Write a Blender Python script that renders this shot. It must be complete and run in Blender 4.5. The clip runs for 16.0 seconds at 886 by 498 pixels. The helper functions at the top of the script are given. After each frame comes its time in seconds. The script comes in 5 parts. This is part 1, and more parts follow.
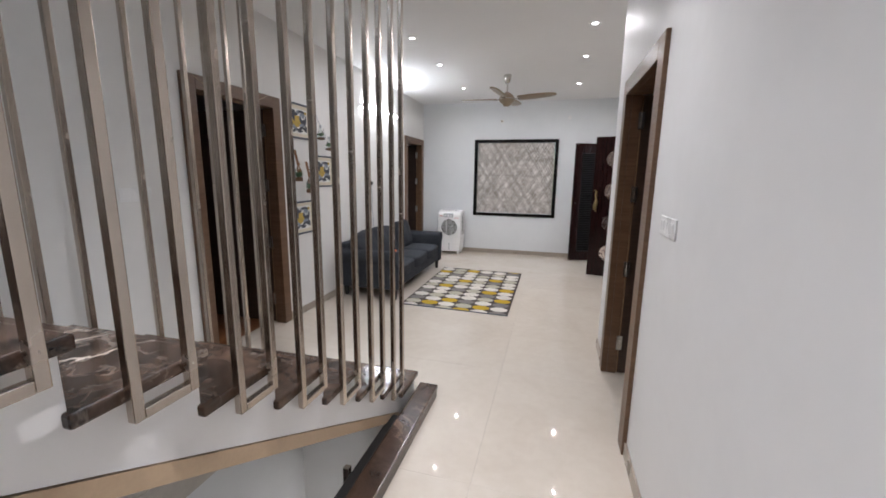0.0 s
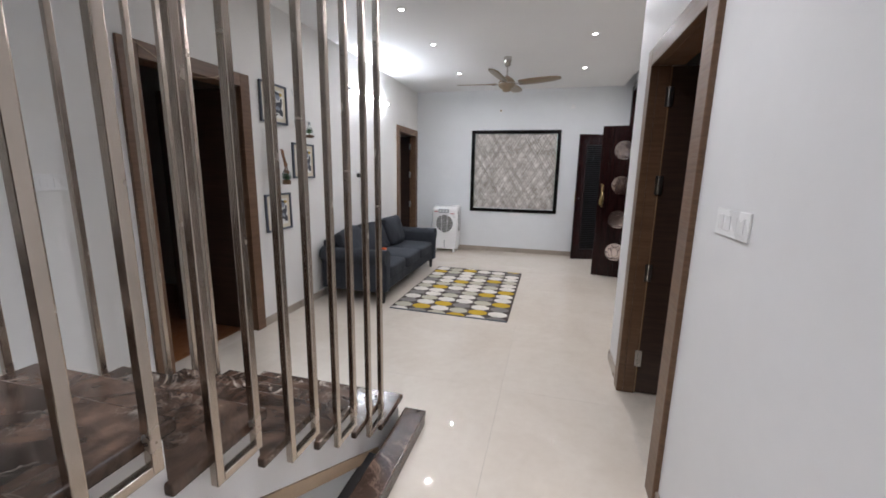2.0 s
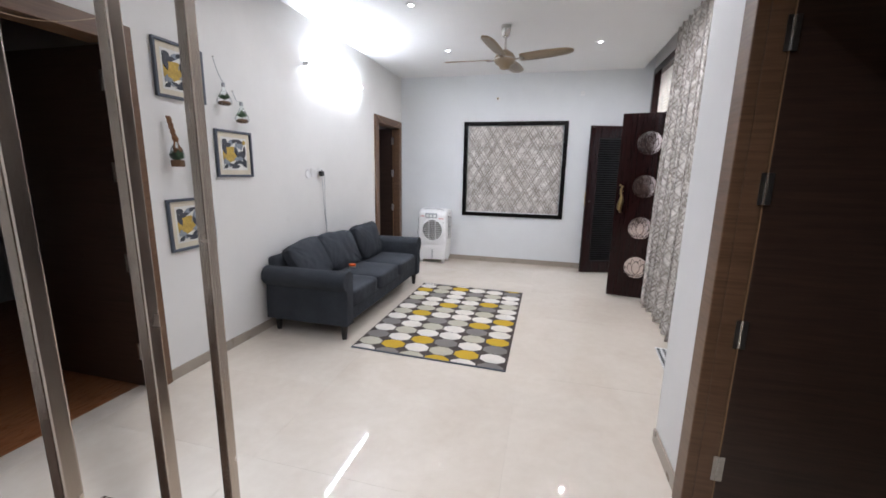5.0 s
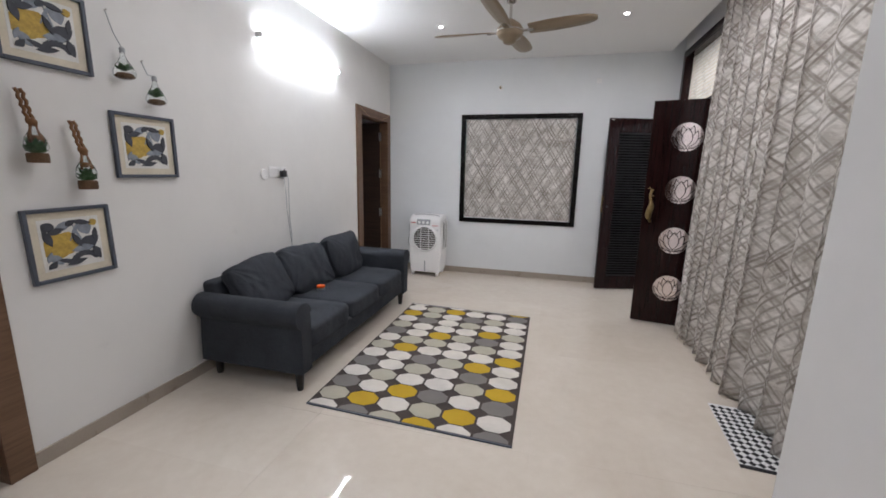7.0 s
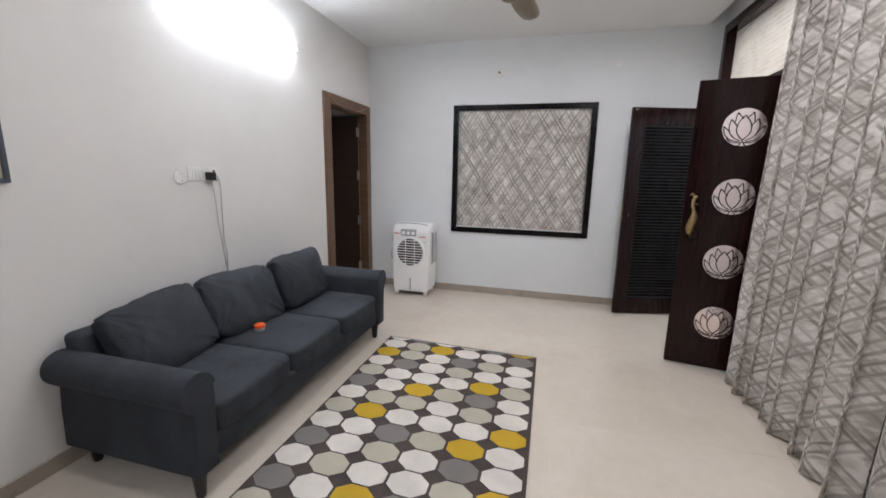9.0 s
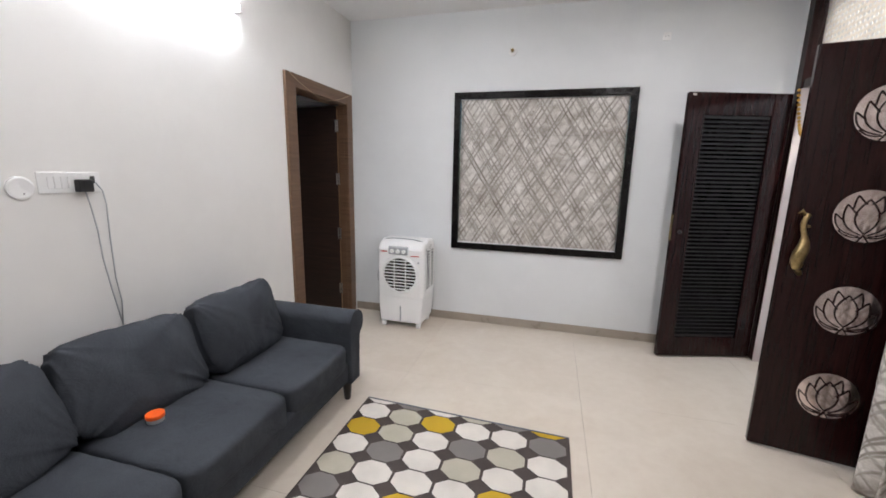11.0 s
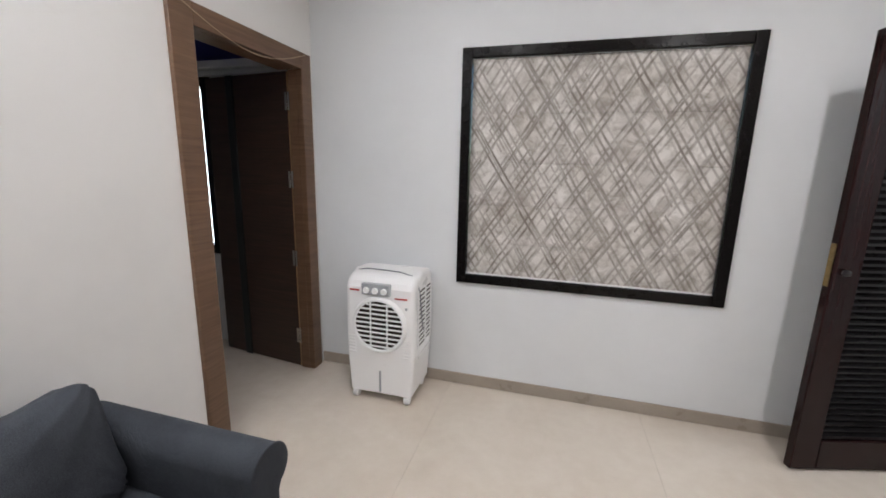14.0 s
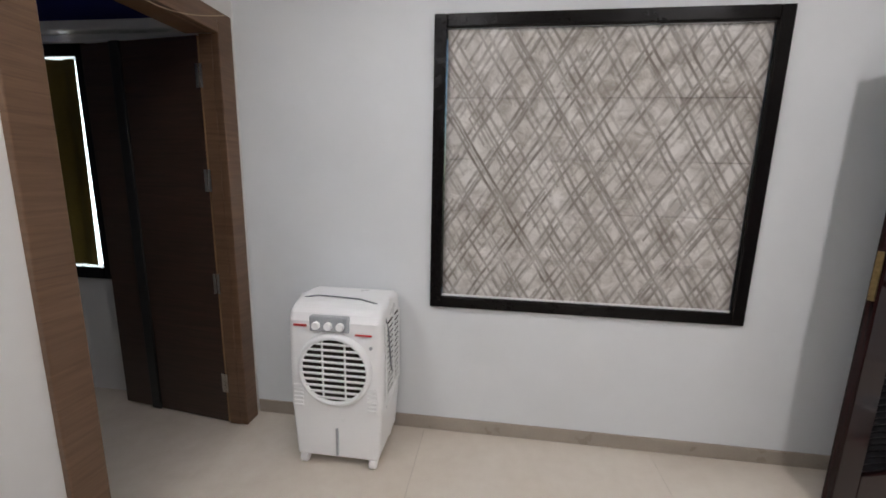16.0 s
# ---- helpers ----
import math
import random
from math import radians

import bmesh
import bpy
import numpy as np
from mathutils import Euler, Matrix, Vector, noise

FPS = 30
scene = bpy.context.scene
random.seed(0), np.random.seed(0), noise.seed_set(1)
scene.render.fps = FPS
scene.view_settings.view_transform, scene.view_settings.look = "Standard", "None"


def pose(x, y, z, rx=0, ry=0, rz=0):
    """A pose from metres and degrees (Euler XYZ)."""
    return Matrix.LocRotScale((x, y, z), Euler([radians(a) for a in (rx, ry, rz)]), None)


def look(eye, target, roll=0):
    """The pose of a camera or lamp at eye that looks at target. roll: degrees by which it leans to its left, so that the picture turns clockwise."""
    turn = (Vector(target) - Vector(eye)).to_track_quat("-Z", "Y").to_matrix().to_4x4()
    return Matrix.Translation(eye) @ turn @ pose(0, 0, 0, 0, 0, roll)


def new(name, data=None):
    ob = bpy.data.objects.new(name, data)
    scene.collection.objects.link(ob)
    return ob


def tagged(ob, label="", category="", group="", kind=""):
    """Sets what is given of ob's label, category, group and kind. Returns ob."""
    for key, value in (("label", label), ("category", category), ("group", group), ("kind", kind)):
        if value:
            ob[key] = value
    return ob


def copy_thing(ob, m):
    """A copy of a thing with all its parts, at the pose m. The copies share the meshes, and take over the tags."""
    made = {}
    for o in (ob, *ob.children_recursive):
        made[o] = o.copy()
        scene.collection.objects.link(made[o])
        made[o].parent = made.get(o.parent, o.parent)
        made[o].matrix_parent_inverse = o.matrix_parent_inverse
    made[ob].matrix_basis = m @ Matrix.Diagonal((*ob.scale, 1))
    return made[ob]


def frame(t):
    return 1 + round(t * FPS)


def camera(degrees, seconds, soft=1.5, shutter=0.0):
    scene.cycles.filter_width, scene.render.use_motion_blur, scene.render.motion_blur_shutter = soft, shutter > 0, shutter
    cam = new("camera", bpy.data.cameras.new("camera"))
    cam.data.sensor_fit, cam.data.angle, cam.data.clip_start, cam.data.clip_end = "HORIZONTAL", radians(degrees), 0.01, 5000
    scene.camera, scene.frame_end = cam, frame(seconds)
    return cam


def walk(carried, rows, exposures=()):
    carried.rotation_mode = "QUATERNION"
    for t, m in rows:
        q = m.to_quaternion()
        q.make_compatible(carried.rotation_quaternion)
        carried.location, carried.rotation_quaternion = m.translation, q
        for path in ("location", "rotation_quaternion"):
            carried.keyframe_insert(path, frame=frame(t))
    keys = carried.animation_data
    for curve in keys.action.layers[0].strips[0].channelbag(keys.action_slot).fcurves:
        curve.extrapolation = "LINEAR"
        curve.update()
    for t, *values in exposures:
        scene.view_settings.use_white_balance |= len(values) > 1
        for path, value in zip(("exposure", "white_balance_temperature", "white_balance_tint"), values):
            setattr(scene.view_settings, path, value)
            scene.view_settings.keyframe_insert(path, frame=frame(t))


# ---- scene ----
cam = camera(96.5, 16.0, soft=1.7)
PATH = [
    (0, (2.512, -2.628, 1.47), (1.994, -0.731, 1.107), 0.8),
    (0.5, (2.517, -2.535, 1.462), (2.001, -0.638, 1.098), 0.8),
    (1, (2.5, -2.46, 1.446), (1.985, -0.564, 1.069), 1),
    (1.5, (2.478, -2.349, 1.411), (1.966, -0.455, 1.028), 1.1),
    (2, (2.441, -2.202, 1.414), (1.937, -0.304, 1.033), 1),
    (2.5, (2.438, -2.04, 1.395), (1.937, -0.141, 1.019), 0.9),
    (3, (2.436, -1.862, 1.41), (1.94, 0.036, 1.027), 0.89),
    (3.5, (2.426, -1.728, 1.41), (1.929, 0.171, 1.03), 0.94),
    (4, (2.395, -1.569, 1.409), (1.9, 0.331, 1.024), 0.99),
    (6.5, (2.243, -0.596, 1.382), (1.749, 1.305, 1.003), 1.2),
    (7, (2.22, -0.398, 1.393), (1.722, 1.502, 1.013), 1.2),
    (7.5, (2.217, -0.166, 1.4), (1.717, 1.733, 1.02), 1.1),
    (8, (2.201, 0.038, 1.4), (1.7, 1.937, 1.025), 1.1),
    (10.5, (1.991, 1.11, 1.427), (1.483, 3.008, 1.049), 1.2),
    (11, (1.938, 1.324, 1.439), (1.427, 3.221, 1.061), 1.2),
    (11.5, (1.916, 1.522, 1.433), (1.402, 3.417, 1.052), 1.2),
    (12, (1.919, 1.764, 1.435), (1.385, 3.654, 1.057), 1.3),
    (12.5, (1.848, 1.955, 1.426), (1.314, 3.845, 1.047), 1.3),
    (13, (1.749, 2.165, 1.445), (1.215, 4.054, 1.064), 1.3),
    (13.5, (1.676, 2.336, 1.454), (1.146, 4.224, 1.062), 1.3),
    (14, (1.618, 2.543, 1.449), (1.091, 4.432, 1.055), 1.3),
    (14.5, (1.551, 2.694, 1.417), (1.031, 4.59, 1.046), 1.4),
    (15, (1.457, 2.809, 1.422), (0.954, 4.709, 1.055), 1.4),
    (15.5, (1.391, 2.908, 1.427), (0.935, 4.82, 1.056), 1.4),
    (16, (1.351, 2.997, 1.413), (1.1, 4.947, 1.047), 1.3),
]
walk(cam, [(t, look(eye, target, roll)) for t, eye, target, roll in PATH], exposures=[(0, 0.33, 6320, 10), (1.5, 0.3, 6240, 10), (2.5, 0.29, 6170, 10), (3, 0.27, 6140, 10), (3.5, 0.43, 6110, 10), (4, 0.6, 6080, 10), (6.5, 0.36, 6230, 10), (7, 0.14, 6300, 10), (8, 0.13, 6300, 10), (10.5, 0.5, 6420, 10), (11.5, 0.5, 6450, 10), (12.5, 0.46, 6470, 10), (13.5, 0.52, 6490, 10), (14.5, 0.28, 6510, 10), (16, 0.2, 6510, 10)])

# ---- world and large lights ----
world = bpy.data.worlds.new("world")
scene.world = world
world.use_nodes = True
sky = world.node_tree.nodes.new("ShaderNodeTexSky")
sky.sky_type, sky.sun_disc, sky.sun_elevation, sky.sun_rotation = "NISHITA", False, radians(35), radians(200)
world.node_tree.links.new(sky.outputs[0], world.node_tree.nodes["Background"].inputs[0])
world.node_tree.nodes["Background"].inputs[1].default_value = 0.12
SPOT_POWER, HALL_FILL_POWER = 10.0, 11.0
CEIL = 2.82


def area_lamp(name, x, y, z, sx, sy, power, colour, rx=0, ry=0, rz=0, spread=180):
    data = bpy.data.lights.new(name, "AREA")
    data.shape, data.size, data.size_y, data.energy, data.color = "RECTANGLE", sx, sy, power, colour
    data.spread = radians(spread)
    ob = new(name, data)
    ob.matrix_world = pose(x, y, z, rx, ry, rz)
    return ob


sun_data = bpy.data.lights.new("sun", "SUN")
sun_data.energy, sun_data.angle, sun_data.color = 2.0, radians(0.6), (1.0, 0.95, 0.88)
new("sun", sun_data).matrix_world = pose(0, 0, 9, 50, 0, 20)


# ---- materials ----
class Nodes:
    """Short hand for a material's node tree."""

    def __init__(self, name):
        self.mat = bpy.data.materials.new(name)
        self.mat.use_nodes = True
        self.t = self.mat.node_tree
        self.b = self.t.nodes["Principled BSDF"]

    def set(self, socket, value):
        if isinstance(value, bpy.types.NodeSocket):
            self.t.links.new(value, socket)
        else:
            socket.default_value = value

    def math(self, op, a, b=0.0, c=0.0, clamp=False):
        n = self.t.nodes.new("ShaderNodeMath")
        n.operation, n.use_clamp = op, clamp
        for s, v in zip(n.inputs, (a, b, c)):
            self.set(s, v)
        return n.outputs[0]

    def coords(self, kind="Object", scale=(1, 1, 1)):
        n = self.t.nodes.new("ShaderNodeTexCoord")
        m = self.t.nodes.new("ShaderNodeMapping")
        m.inputs["Scale"].default_value = scale
        self.t.links.new(n.outputs[kind], m.inputs[0])
        return m.outputs[0]

    def world(self, scale=(1, 1, 1)):
        n = self.t.nodes.new("ShaderNodeNewGeometry")
        m = self.t.nodes.new("ShaderNodeMapping")
        m.inputs["Scale"].default_value = scale
        self.t.links.new(n.outputs["Position"], m.inputs[0])
        return m.outputs[0]

    def noise(self, vec, scale, detail=4.0, rough=0.55, distort=0.0):
        n = self.t.nodes.new("ShaderNodeTexNoise")
        self.t.links.new(vec, n.inputs["Vector"])
        n.inputs["Scale"].default_value, n.inputs["Detail"].default_value = scale, detail
        n.inputs["Roughness"].default_value, n.inputs["Distortion"].default_value = rough, distort
        return n.outputs[0]

    def remap(self, v, a, b, c=0.0, d=1.0):
        n = self.t.nodes.new("ShaderNodeMapRange")
        self.set(n.inputs[0], v)
        for i, x in enumerate((a, b, c, d)):
            n.inputs[1 + i].default_value = x
        return n.outputs[0]

    def mix(self, f, a, b):
        n = self.t.nodes.new("ShaderNodeMix")
        n.data_type = "RGBA"
        self.set(n.inputs[0], f)
        for s, v in ((n.inputs[6], a), (n.inputs[7], b)):
            self.set(s, v if isinstance(v, bpy.types.NodeSocket) else (*v, 1))
        return n.outputs[2]

    def bump(self, height, strength, distance=0.01):
        n = self.t.nodes.new("ShaderNodeBump")
        n.inputs["Strength"].default_value, n.inputs["Distance"].default_value = strength, distance
        self.set(n.inputs["Height"], height)
        self.t.links.new(n.outputs[0], self.b.inputs["Normal"])

    def done(self, colour, rough=0.5, metal=0.0, spec=0.5):
        self.set(self.b.inputs["Base Color"], colour if isinstance(colour, bpy.types.NodeSocket) else (*colour, 1))
        self.set(self.b.inputs["Roughness"], rough)
        self.b.inputs["Metallic"].default_value = metal
        self.b.inputs["Specular IOR Level"].default_value = spec
        return self.mat


def plain(name, c, rough=0.5, metal=0.0, vary=0.12, scale=6.0, fine=90.0, bump=0.05, spec=0.5):
    """A surface of one colour with soft stains and a fine grain."""
    n = Nodes(name)
    v = n.coords()
    big, small = n.noise(v, scale), n.noise(v, fine, 2.0)
    f = n.math("ADD", n.math("MULTIPLY", big, 0.7), n.math("MULTIPLY", small, 0.3))
    lo = tuple(x * (1 - vary) for x in c)
    hi = tuple(min(1, x * (1 + vary)) for x in c)
    n.bump(small, bump, 0.004)
    return n.done(n.mix(n.remap(f, 0.3, 0.7), lo, hi), n.remap(big, 0.3, 0.7, max(0.02, rough - 0.05), rough + 0.05), metal, spec)


def wood(name, dark, light, rough=0.35, along="x", bands=0.0, spec=0.5):
    """Veneer with its grain along one axis."""
    n = Nodes(name)
    s = {"x": (1.2, 1.2, 26), "z": (26, 26, 1.2), "y": (26, 1.2, 26)}[along]
    v = n.coords("Object", s)
    g = n.noise(v, 2.2, 6.0, 0.65, 0.6)
    h = n.noise(v, 9.0, 3.0, 0.6)
    f = n.math("ADD", n.math("MULTIPLY", g, 0.75), n.math("MULTIPLY", h, 0.25))
    n.bump(f, 0.08, 0.003)
    return n.done(n.mix(n.remap(f, 0.34, 0.66), dark, light), n.remap(h, 0.3, 0.7, rough - 0.06, rough + 0.08), 0, spec)


def marble(name, base, mid, vein):
    n = Nodes(name)
    v = n.world()
    warp = n.noise(v, 2.2, 4.0, 0.6)
    cloud = n.noise(v, 5.5, 8.0, 0.7, 0.8)
    ridge = n.math("ABSOLUTE", n.math("SUBTRACT", n.noise(v, 2.4, 7.0, 0.62, 0.7), 0.5))
    thin = n.remap(ridge, 0.0, 0.016, 1.0, 0.0)
    ridge2 = n.math("ABSOLUTE", n.math("SUBTRACT", n.noise(v, 7.0, 6.0, 0.6, 0.5), 0.5))
    thin2 = n.remap(ridge2, 0.0, 0.016, 0.42, 0.0)
    gate = n.remap(warp, 0.45, 0.62)
    veins = n.math("MULTIPLY", n.math("MAXIMUM", thin, thin2), gate)
    body = n.mix(n.remap(cloud, 0.36, 0.66), base, mid)
    return n.done(n.mix(veins, body, vein), 0.15)


def lattice_cloth(name, uv_kind, size):
    """Pale printed cloth: crossing stripes of uneven spacing and strength over mottled diamonds. Its u and v are in metres."""
    n = Nodes(name)
    v = n.coords(uv_kind, (1 / size, 1 / size, 1 / size))
    sep = n.t.nodes.new("ShaderNodeSeparateXYZ")
    n.t.links.new(v, sep.inputs[0])
    wob = n.noise(v, 5.0, 2.0)
    u, w = sep.outputs[0], (sep.outputs[1] if uv_kind == "UV" else sep.outputs[2])
    u = n.math("ADD", u, n.math("MULTIPLY", wob, 0.012))

    def chance(a, b=0.0):
        comb = n.t.nodes.new("ShaderNodeCombineXYZ")
        n.set(comb.inputs[0], a)
        n.set(comb.inputs[1], b)
        r = n.t.nodes.new("ShaderNodeTexWhiteNoise")
        r.noise_dimensions = "2D"
        n.t.links.new(comb.outputs[0], r.inputs[0])
        return r.outputs[0]

    fams = [n.math("ADD", n.math("MULTIPLY", u, 0.84), n.math("MULTIPLY", w, sa)) for sa in (0.54, -0.54)]
    fams = [n.math("ADD", s, n.math("MULTIPLY", n.noise(v, 2.3 + k, 2.0), 0.02)) for k, s in enumerate(fams)]
    lines, cells = [], []
    for k, s in enumerate(fams):
        # bold double bands, single bands, and short strokes that stop at the crossing family
        for p, half, lo, hi, twin, short in ((0.150, 0.0066, 0.62, 0.98, 0.0165, 0.0), (0.112, 0.0062, 0.25, 0.85, 0.0, 0.0), (0.052, 0.0055, 0.0, 0.8, 0.0, 0.14)):
            q = n.math("ADD", n.math("DIVIDE", s, p), 31.3 + 7.7 * k + 3.1 * len(lines))
            cell = n.math("FLOOR", q)
            at = n.remap(chance(cell, 0.5 + k), 0.0, 1.0, 0.34, 0.66)
            d = n.math("ABSOLUTE", n.math("MULTIPLY", n.math("SUBTRACT", n.math("FRACT", q), at), p))
            if twin:
                d = n.math("ABSOLUTE", n.math("SUBTRACT", d, twin))
            across = n.math("FLOOR", n.math("ADD", n.math("DIVIDE", fams[1 - k], short), 9.5)) if short else 5.5 + k
            force = n.remap(chance(cell, across), 0.45 if short else 0.0, 1.0, lo, hi)
            fade = n.remap(n.noise(v, 5.0 + 1.7 * len(lines), 3.0), 0.36, 0.60, 0.45, 1.0)
            lines.append(n.math("MULTIPLY", n.remap(d, half * 0.55, half * 1.45, 1.0, 0.0), n.math("MULTIPLY", force, fade)))
            if p == 0.112:
                cells.append(n.math("FLOOR", n.math("SUBTRACT", q, at)))
    rnd = chance(cells[0], cells[1])
    patch = n.noise(v, 13.0, 5.0, 0.68, 0.7)
    cloud = n.noise(v, 4.0, 2.0)
    tone = n.math("ADD", n.math("MULTIPLY", rnd, 0.30), n.math("ADD", n.math("MULTIPLY", n.remap(patch, 0.38, 0.60), 0.52), n.math("MULTIPLY", n.remap(cloud, 0.35, 0.65), 0.18)))
    ground = n.mix(tone, (0.32, 0.285, 0.25), (0.80, 0.775, 0.745))
    total = lines[0]
    for one in lines[1:]:
        total = n.math("MAXIMUM", total, one)
    weave = n.noise(v, 700.0, 1.0)
    n.bump(weave, 0.1, 0.001)
    return n.done(n.mix(total, ground, (0.19, 0.161, 0.137)), 0.6, 0.0, 0.3)


def glow(name, colour, strength):
    n = Nodes(name)
    n.b.inputs["Emission Color"].default_value = (*colour, 1)
    n.b.inputs["Emission Strength"].default_value = strength
    return n.done(colour, 0.5)


def glass(name, colour=(0.9, 0.95, 0.95), rough=0.02):
    n = Nodes(name)
    n.b.inputs["Transmission Weight"].default_value = 1.0
    n.b.inputs["IOR"].default_value = 1.45
    return n.done(colour, rough)


def tile_mat():
    n = Nodes("cream_polished_tile")
    v = n.world()
    a, b = n.noise(v, 1.6, 5.0, 0.6, 0.8), n.noise(v, 14.0, 4.0, 0.6)
    info = n.t.nodes.new("ShaderNodeObjectInfo")
    f = n.math("ADD", n.math("ADD", n.math("MULTIPLY", a, 0.6), n.math("MULTIPLY", b, 0.3)), n.math("MULTIPLY", info.outputs["Random"], 0.1))
    return n.done(n.mix(n.remap(f, 0.3, 0.72), (0.60, 0.526, 0.443), (0.715, 0.652, 0.572)), n.remap(b, 0.3, 0.7, 0.012, 0.030), 0, 0.40)


def sofa_cloth():
    n = Nodes("slate_woven_cloth")
    v = n.coords()
    fine, big = n.noise(v, 420.0, 2.0), n.noise(v, 5.0, 3.0)
    f = n.math("ADD", n.math("MULTIPLY", fine, 0.6), n.math("MULTIPLY", big, 0.4))
    crumple = n.math("ABSOLUTE", n.math("SUBTRACT", n.noise(v, 6.0, 4.0, 0.6, 1.0), 0.5))
    n.bump(n.math("ADD", n.math("MULTIPLY", fine, 0.12), n.math("MULTIPLY", n.remap(crumple, 0.0, 0.12), 0.6)), 0.22, 0.012)
    return n.done(n.mix(n.remap(f, 0.35, 0.65), (0.027, 0.030, 0.037), (0.058, 0.064, 0.075)), 0.85, 0, 0.15)


def plaster(name, c):
    """Painted plaster: nearly even, faintly rolled and not quite flat."""
    n = Nodes(name)
    v = n.world()
    big, roll, stain = n.noise(v, 2.2, 3.0), n.noise(v, 170.0, 2.0), n.noise(v, 0.9, 5.0, 0.7)
    n.bump(n.math("ADD", n.math("MULTIPLY", big, 1.0), n.math("MULTIPLY", roll, 0.02)), 0.22, 0.03)
    lo, hi = tuple(x * 0.955 for x in c), tuple(min(1, x * 1.02) for x in c)
    smudge = n.remap(n.noise(v, 3.2, 7.0, 0.72, 0.4), 0.66, 0.76, 0.0, 0.16)
    return n.done(n.mix(smudge, n.mix(n.remap(stain, 0.3, 0.6), lo, hi), tuple(x * 0.62 for x in c)), n.remap(big, 0.3, 0.7, 0.5, 0.6), 0, 0.3)


M_WALL = plaster("white_wall_paint", (0.78, 0.78, 0.785))
M_WARM = plaster("cream_white_wall_paint", (0.79, 0.783, 0.768))
M_COOL = plaster("cool_white_wall_paint", (0.765, 0.785, 0.80))
M_CEIL = plain("white_ceiling_paint", (0.85, 0.85, 0.85), 0.6, vary=0.02, scale=1.2, fine=120, bump=0.04, spec=0.3)
M_TILE = tile_mat()
M_GROUT = plain("tan_grout", (0.57, 0.51, 0.44), 0.5)
M_SKIRT = plain("taupe_skirting_tile", (0.36, 0.31, 0.26), 0.3, vary=0.1)
M_TRIM = wood("walnut_trim_veneer", (0.100, 0.053, 0.028), (0.182, 0.102, 0.058), 0.36, "x")
M_LEAF = wood("dark_walnut_veneer", (0.030, 0.017, 0.012), (0.064, 0.036, 0.025), 0.34, "x")
M_MAHOG = wood("dark_polished_mahogany", (0.006, 0.0022, 0.0024), (0.024, 0.0072, 0.0068), 0.12, "z", spec=0.24)
M_SLAT = plain("black_lacquered_slat", (0.004, 0.003, 0.0035), 0.28, vary=0.2, spec=0.04)
M_EDGE = plain("raw_wood_edge", (0.33, 0.2, 0.1), 0.5, vary=0.2, fine=200)
M_BLACKWOOD = plain("black_polished_wood", (0.006, 0.005, 0.005), 0.22, vary=0.1, scale=20, spec=0.2)
M_KERB = marble("dark_brown_kerb_marble", (0.030, 0.017, 0.012), (0.085, 0.052, 0.038), (0.20, 0.13, 0.095))
M_MARBLE = marble("dark_brown_veined_marble", (0.018, 0.010, 0.007), (0.120, 0.072, 0.050), (0.66, 0.55, 0.46))
M_STEEL = plain("brushed_champagne_steel", (0.51, 0.445, 0.385), 0.24, 1.0, vary=0.1, scale=9, fine=260)
M_CHROME = plain("satin_steel", (0.62, 0.60, 0.57), 0.22, 1.0)
M_BRASS = plain("aged_brass", (0.33, 0.245, 0.115), 0.32, 1.0, vary=0.35, scale=50)
M_BRONZE = plain("champagne_bronze_paint", (0.30, 0.235, 0.165), 0.32, 0.6, vary=0.08)
M_SOFA = sofa_cloth()
M_FOOT = plain("black_lacquered_wood", (0.014, 0.011, 0.01), 0.3)
M_PLASTIC = plain("white_glossy_plastic", (0.82, 0.82, 0.82), 0.28, vary=0.03)
M_COOLER = plain("white_moulded_plastic", (0.90, 0.90, 0.90), 0.32, vary=0.0, bump=0.01)
M_GREYPL = plain("grey_plastic", (0.38, 0.40, 0.42), 0.35)
M_DARK = plain("black_plastic", (0.012, 0.012, 0.013), 0.4)
M_PAD = plain("brown_straw_pad", (0.022, 0.015, 0.010), 0.9, vary=0.5, scale=60)
M_RED = plain("red_print", (0.55, 0.03, 0.03), 0.4)
M_ORANGE = plain("orange_plastic", (0.85, 0.12, 0.015), 0.35)
M_CLOTH = lattice_cloth("lattice_curtain_cloth", "UV", 0.78)
M_BLIND = lattice_cloth("lattice_blind_cloth", "Object", 0.98)
M_RUGBASE = plain("charcoal_rug_pile", (0.080, 0.066, 0.062), 0.95, vary=0.25, fine=500, bump=0.5, spec=0.1)
M_RUG = {
    "w": plain("ivory_rug_pile", (0.68, 0.64, 0.59), 0.95, vary=0.14, fine=500, bump=0.5, spec=0.1),
    "b": plain("beige_rug_pile", (0.46, 0.43, 0.35), 0.95, vary=0.1, fine=500, bump=0.5, spec=0.1),
    "g": plain("grey_rug_pile", (0.21, 0.195, 0.185), 0.95, vary=0.1, fine=500, bump=0.5, spec=0.1),
    "y": plain("mustard_rug_pile", (0.52, 0.34, 0.035), 0.95, vary=0.1, fine=500, bump=0.5, spec=0.1),
}
M_MATW = plain("white_mat_weave", (0.72, 0.72, 0.72), 0.9, fine=400)
M_MATB = plain("black_mat_weave", (0.02, 0.02, 0.022), 0.9, fine=400)
M_FRAME = plain("slate_blue_frame", (0.075, 0.088, 0.115), 0.4, vary=0.15)
M_MOUNT = plain("cream_mount_card", (0.68, 0.62, 0.50), 0.7)
M_PAPER = plain("pale_print_paper", (0.75, 0.74, 0.71), 0.7)
M_INKY = plain("ochre_print", (0.50, 0.34, 0.07), 0.7, vary=0.3, scale=40)
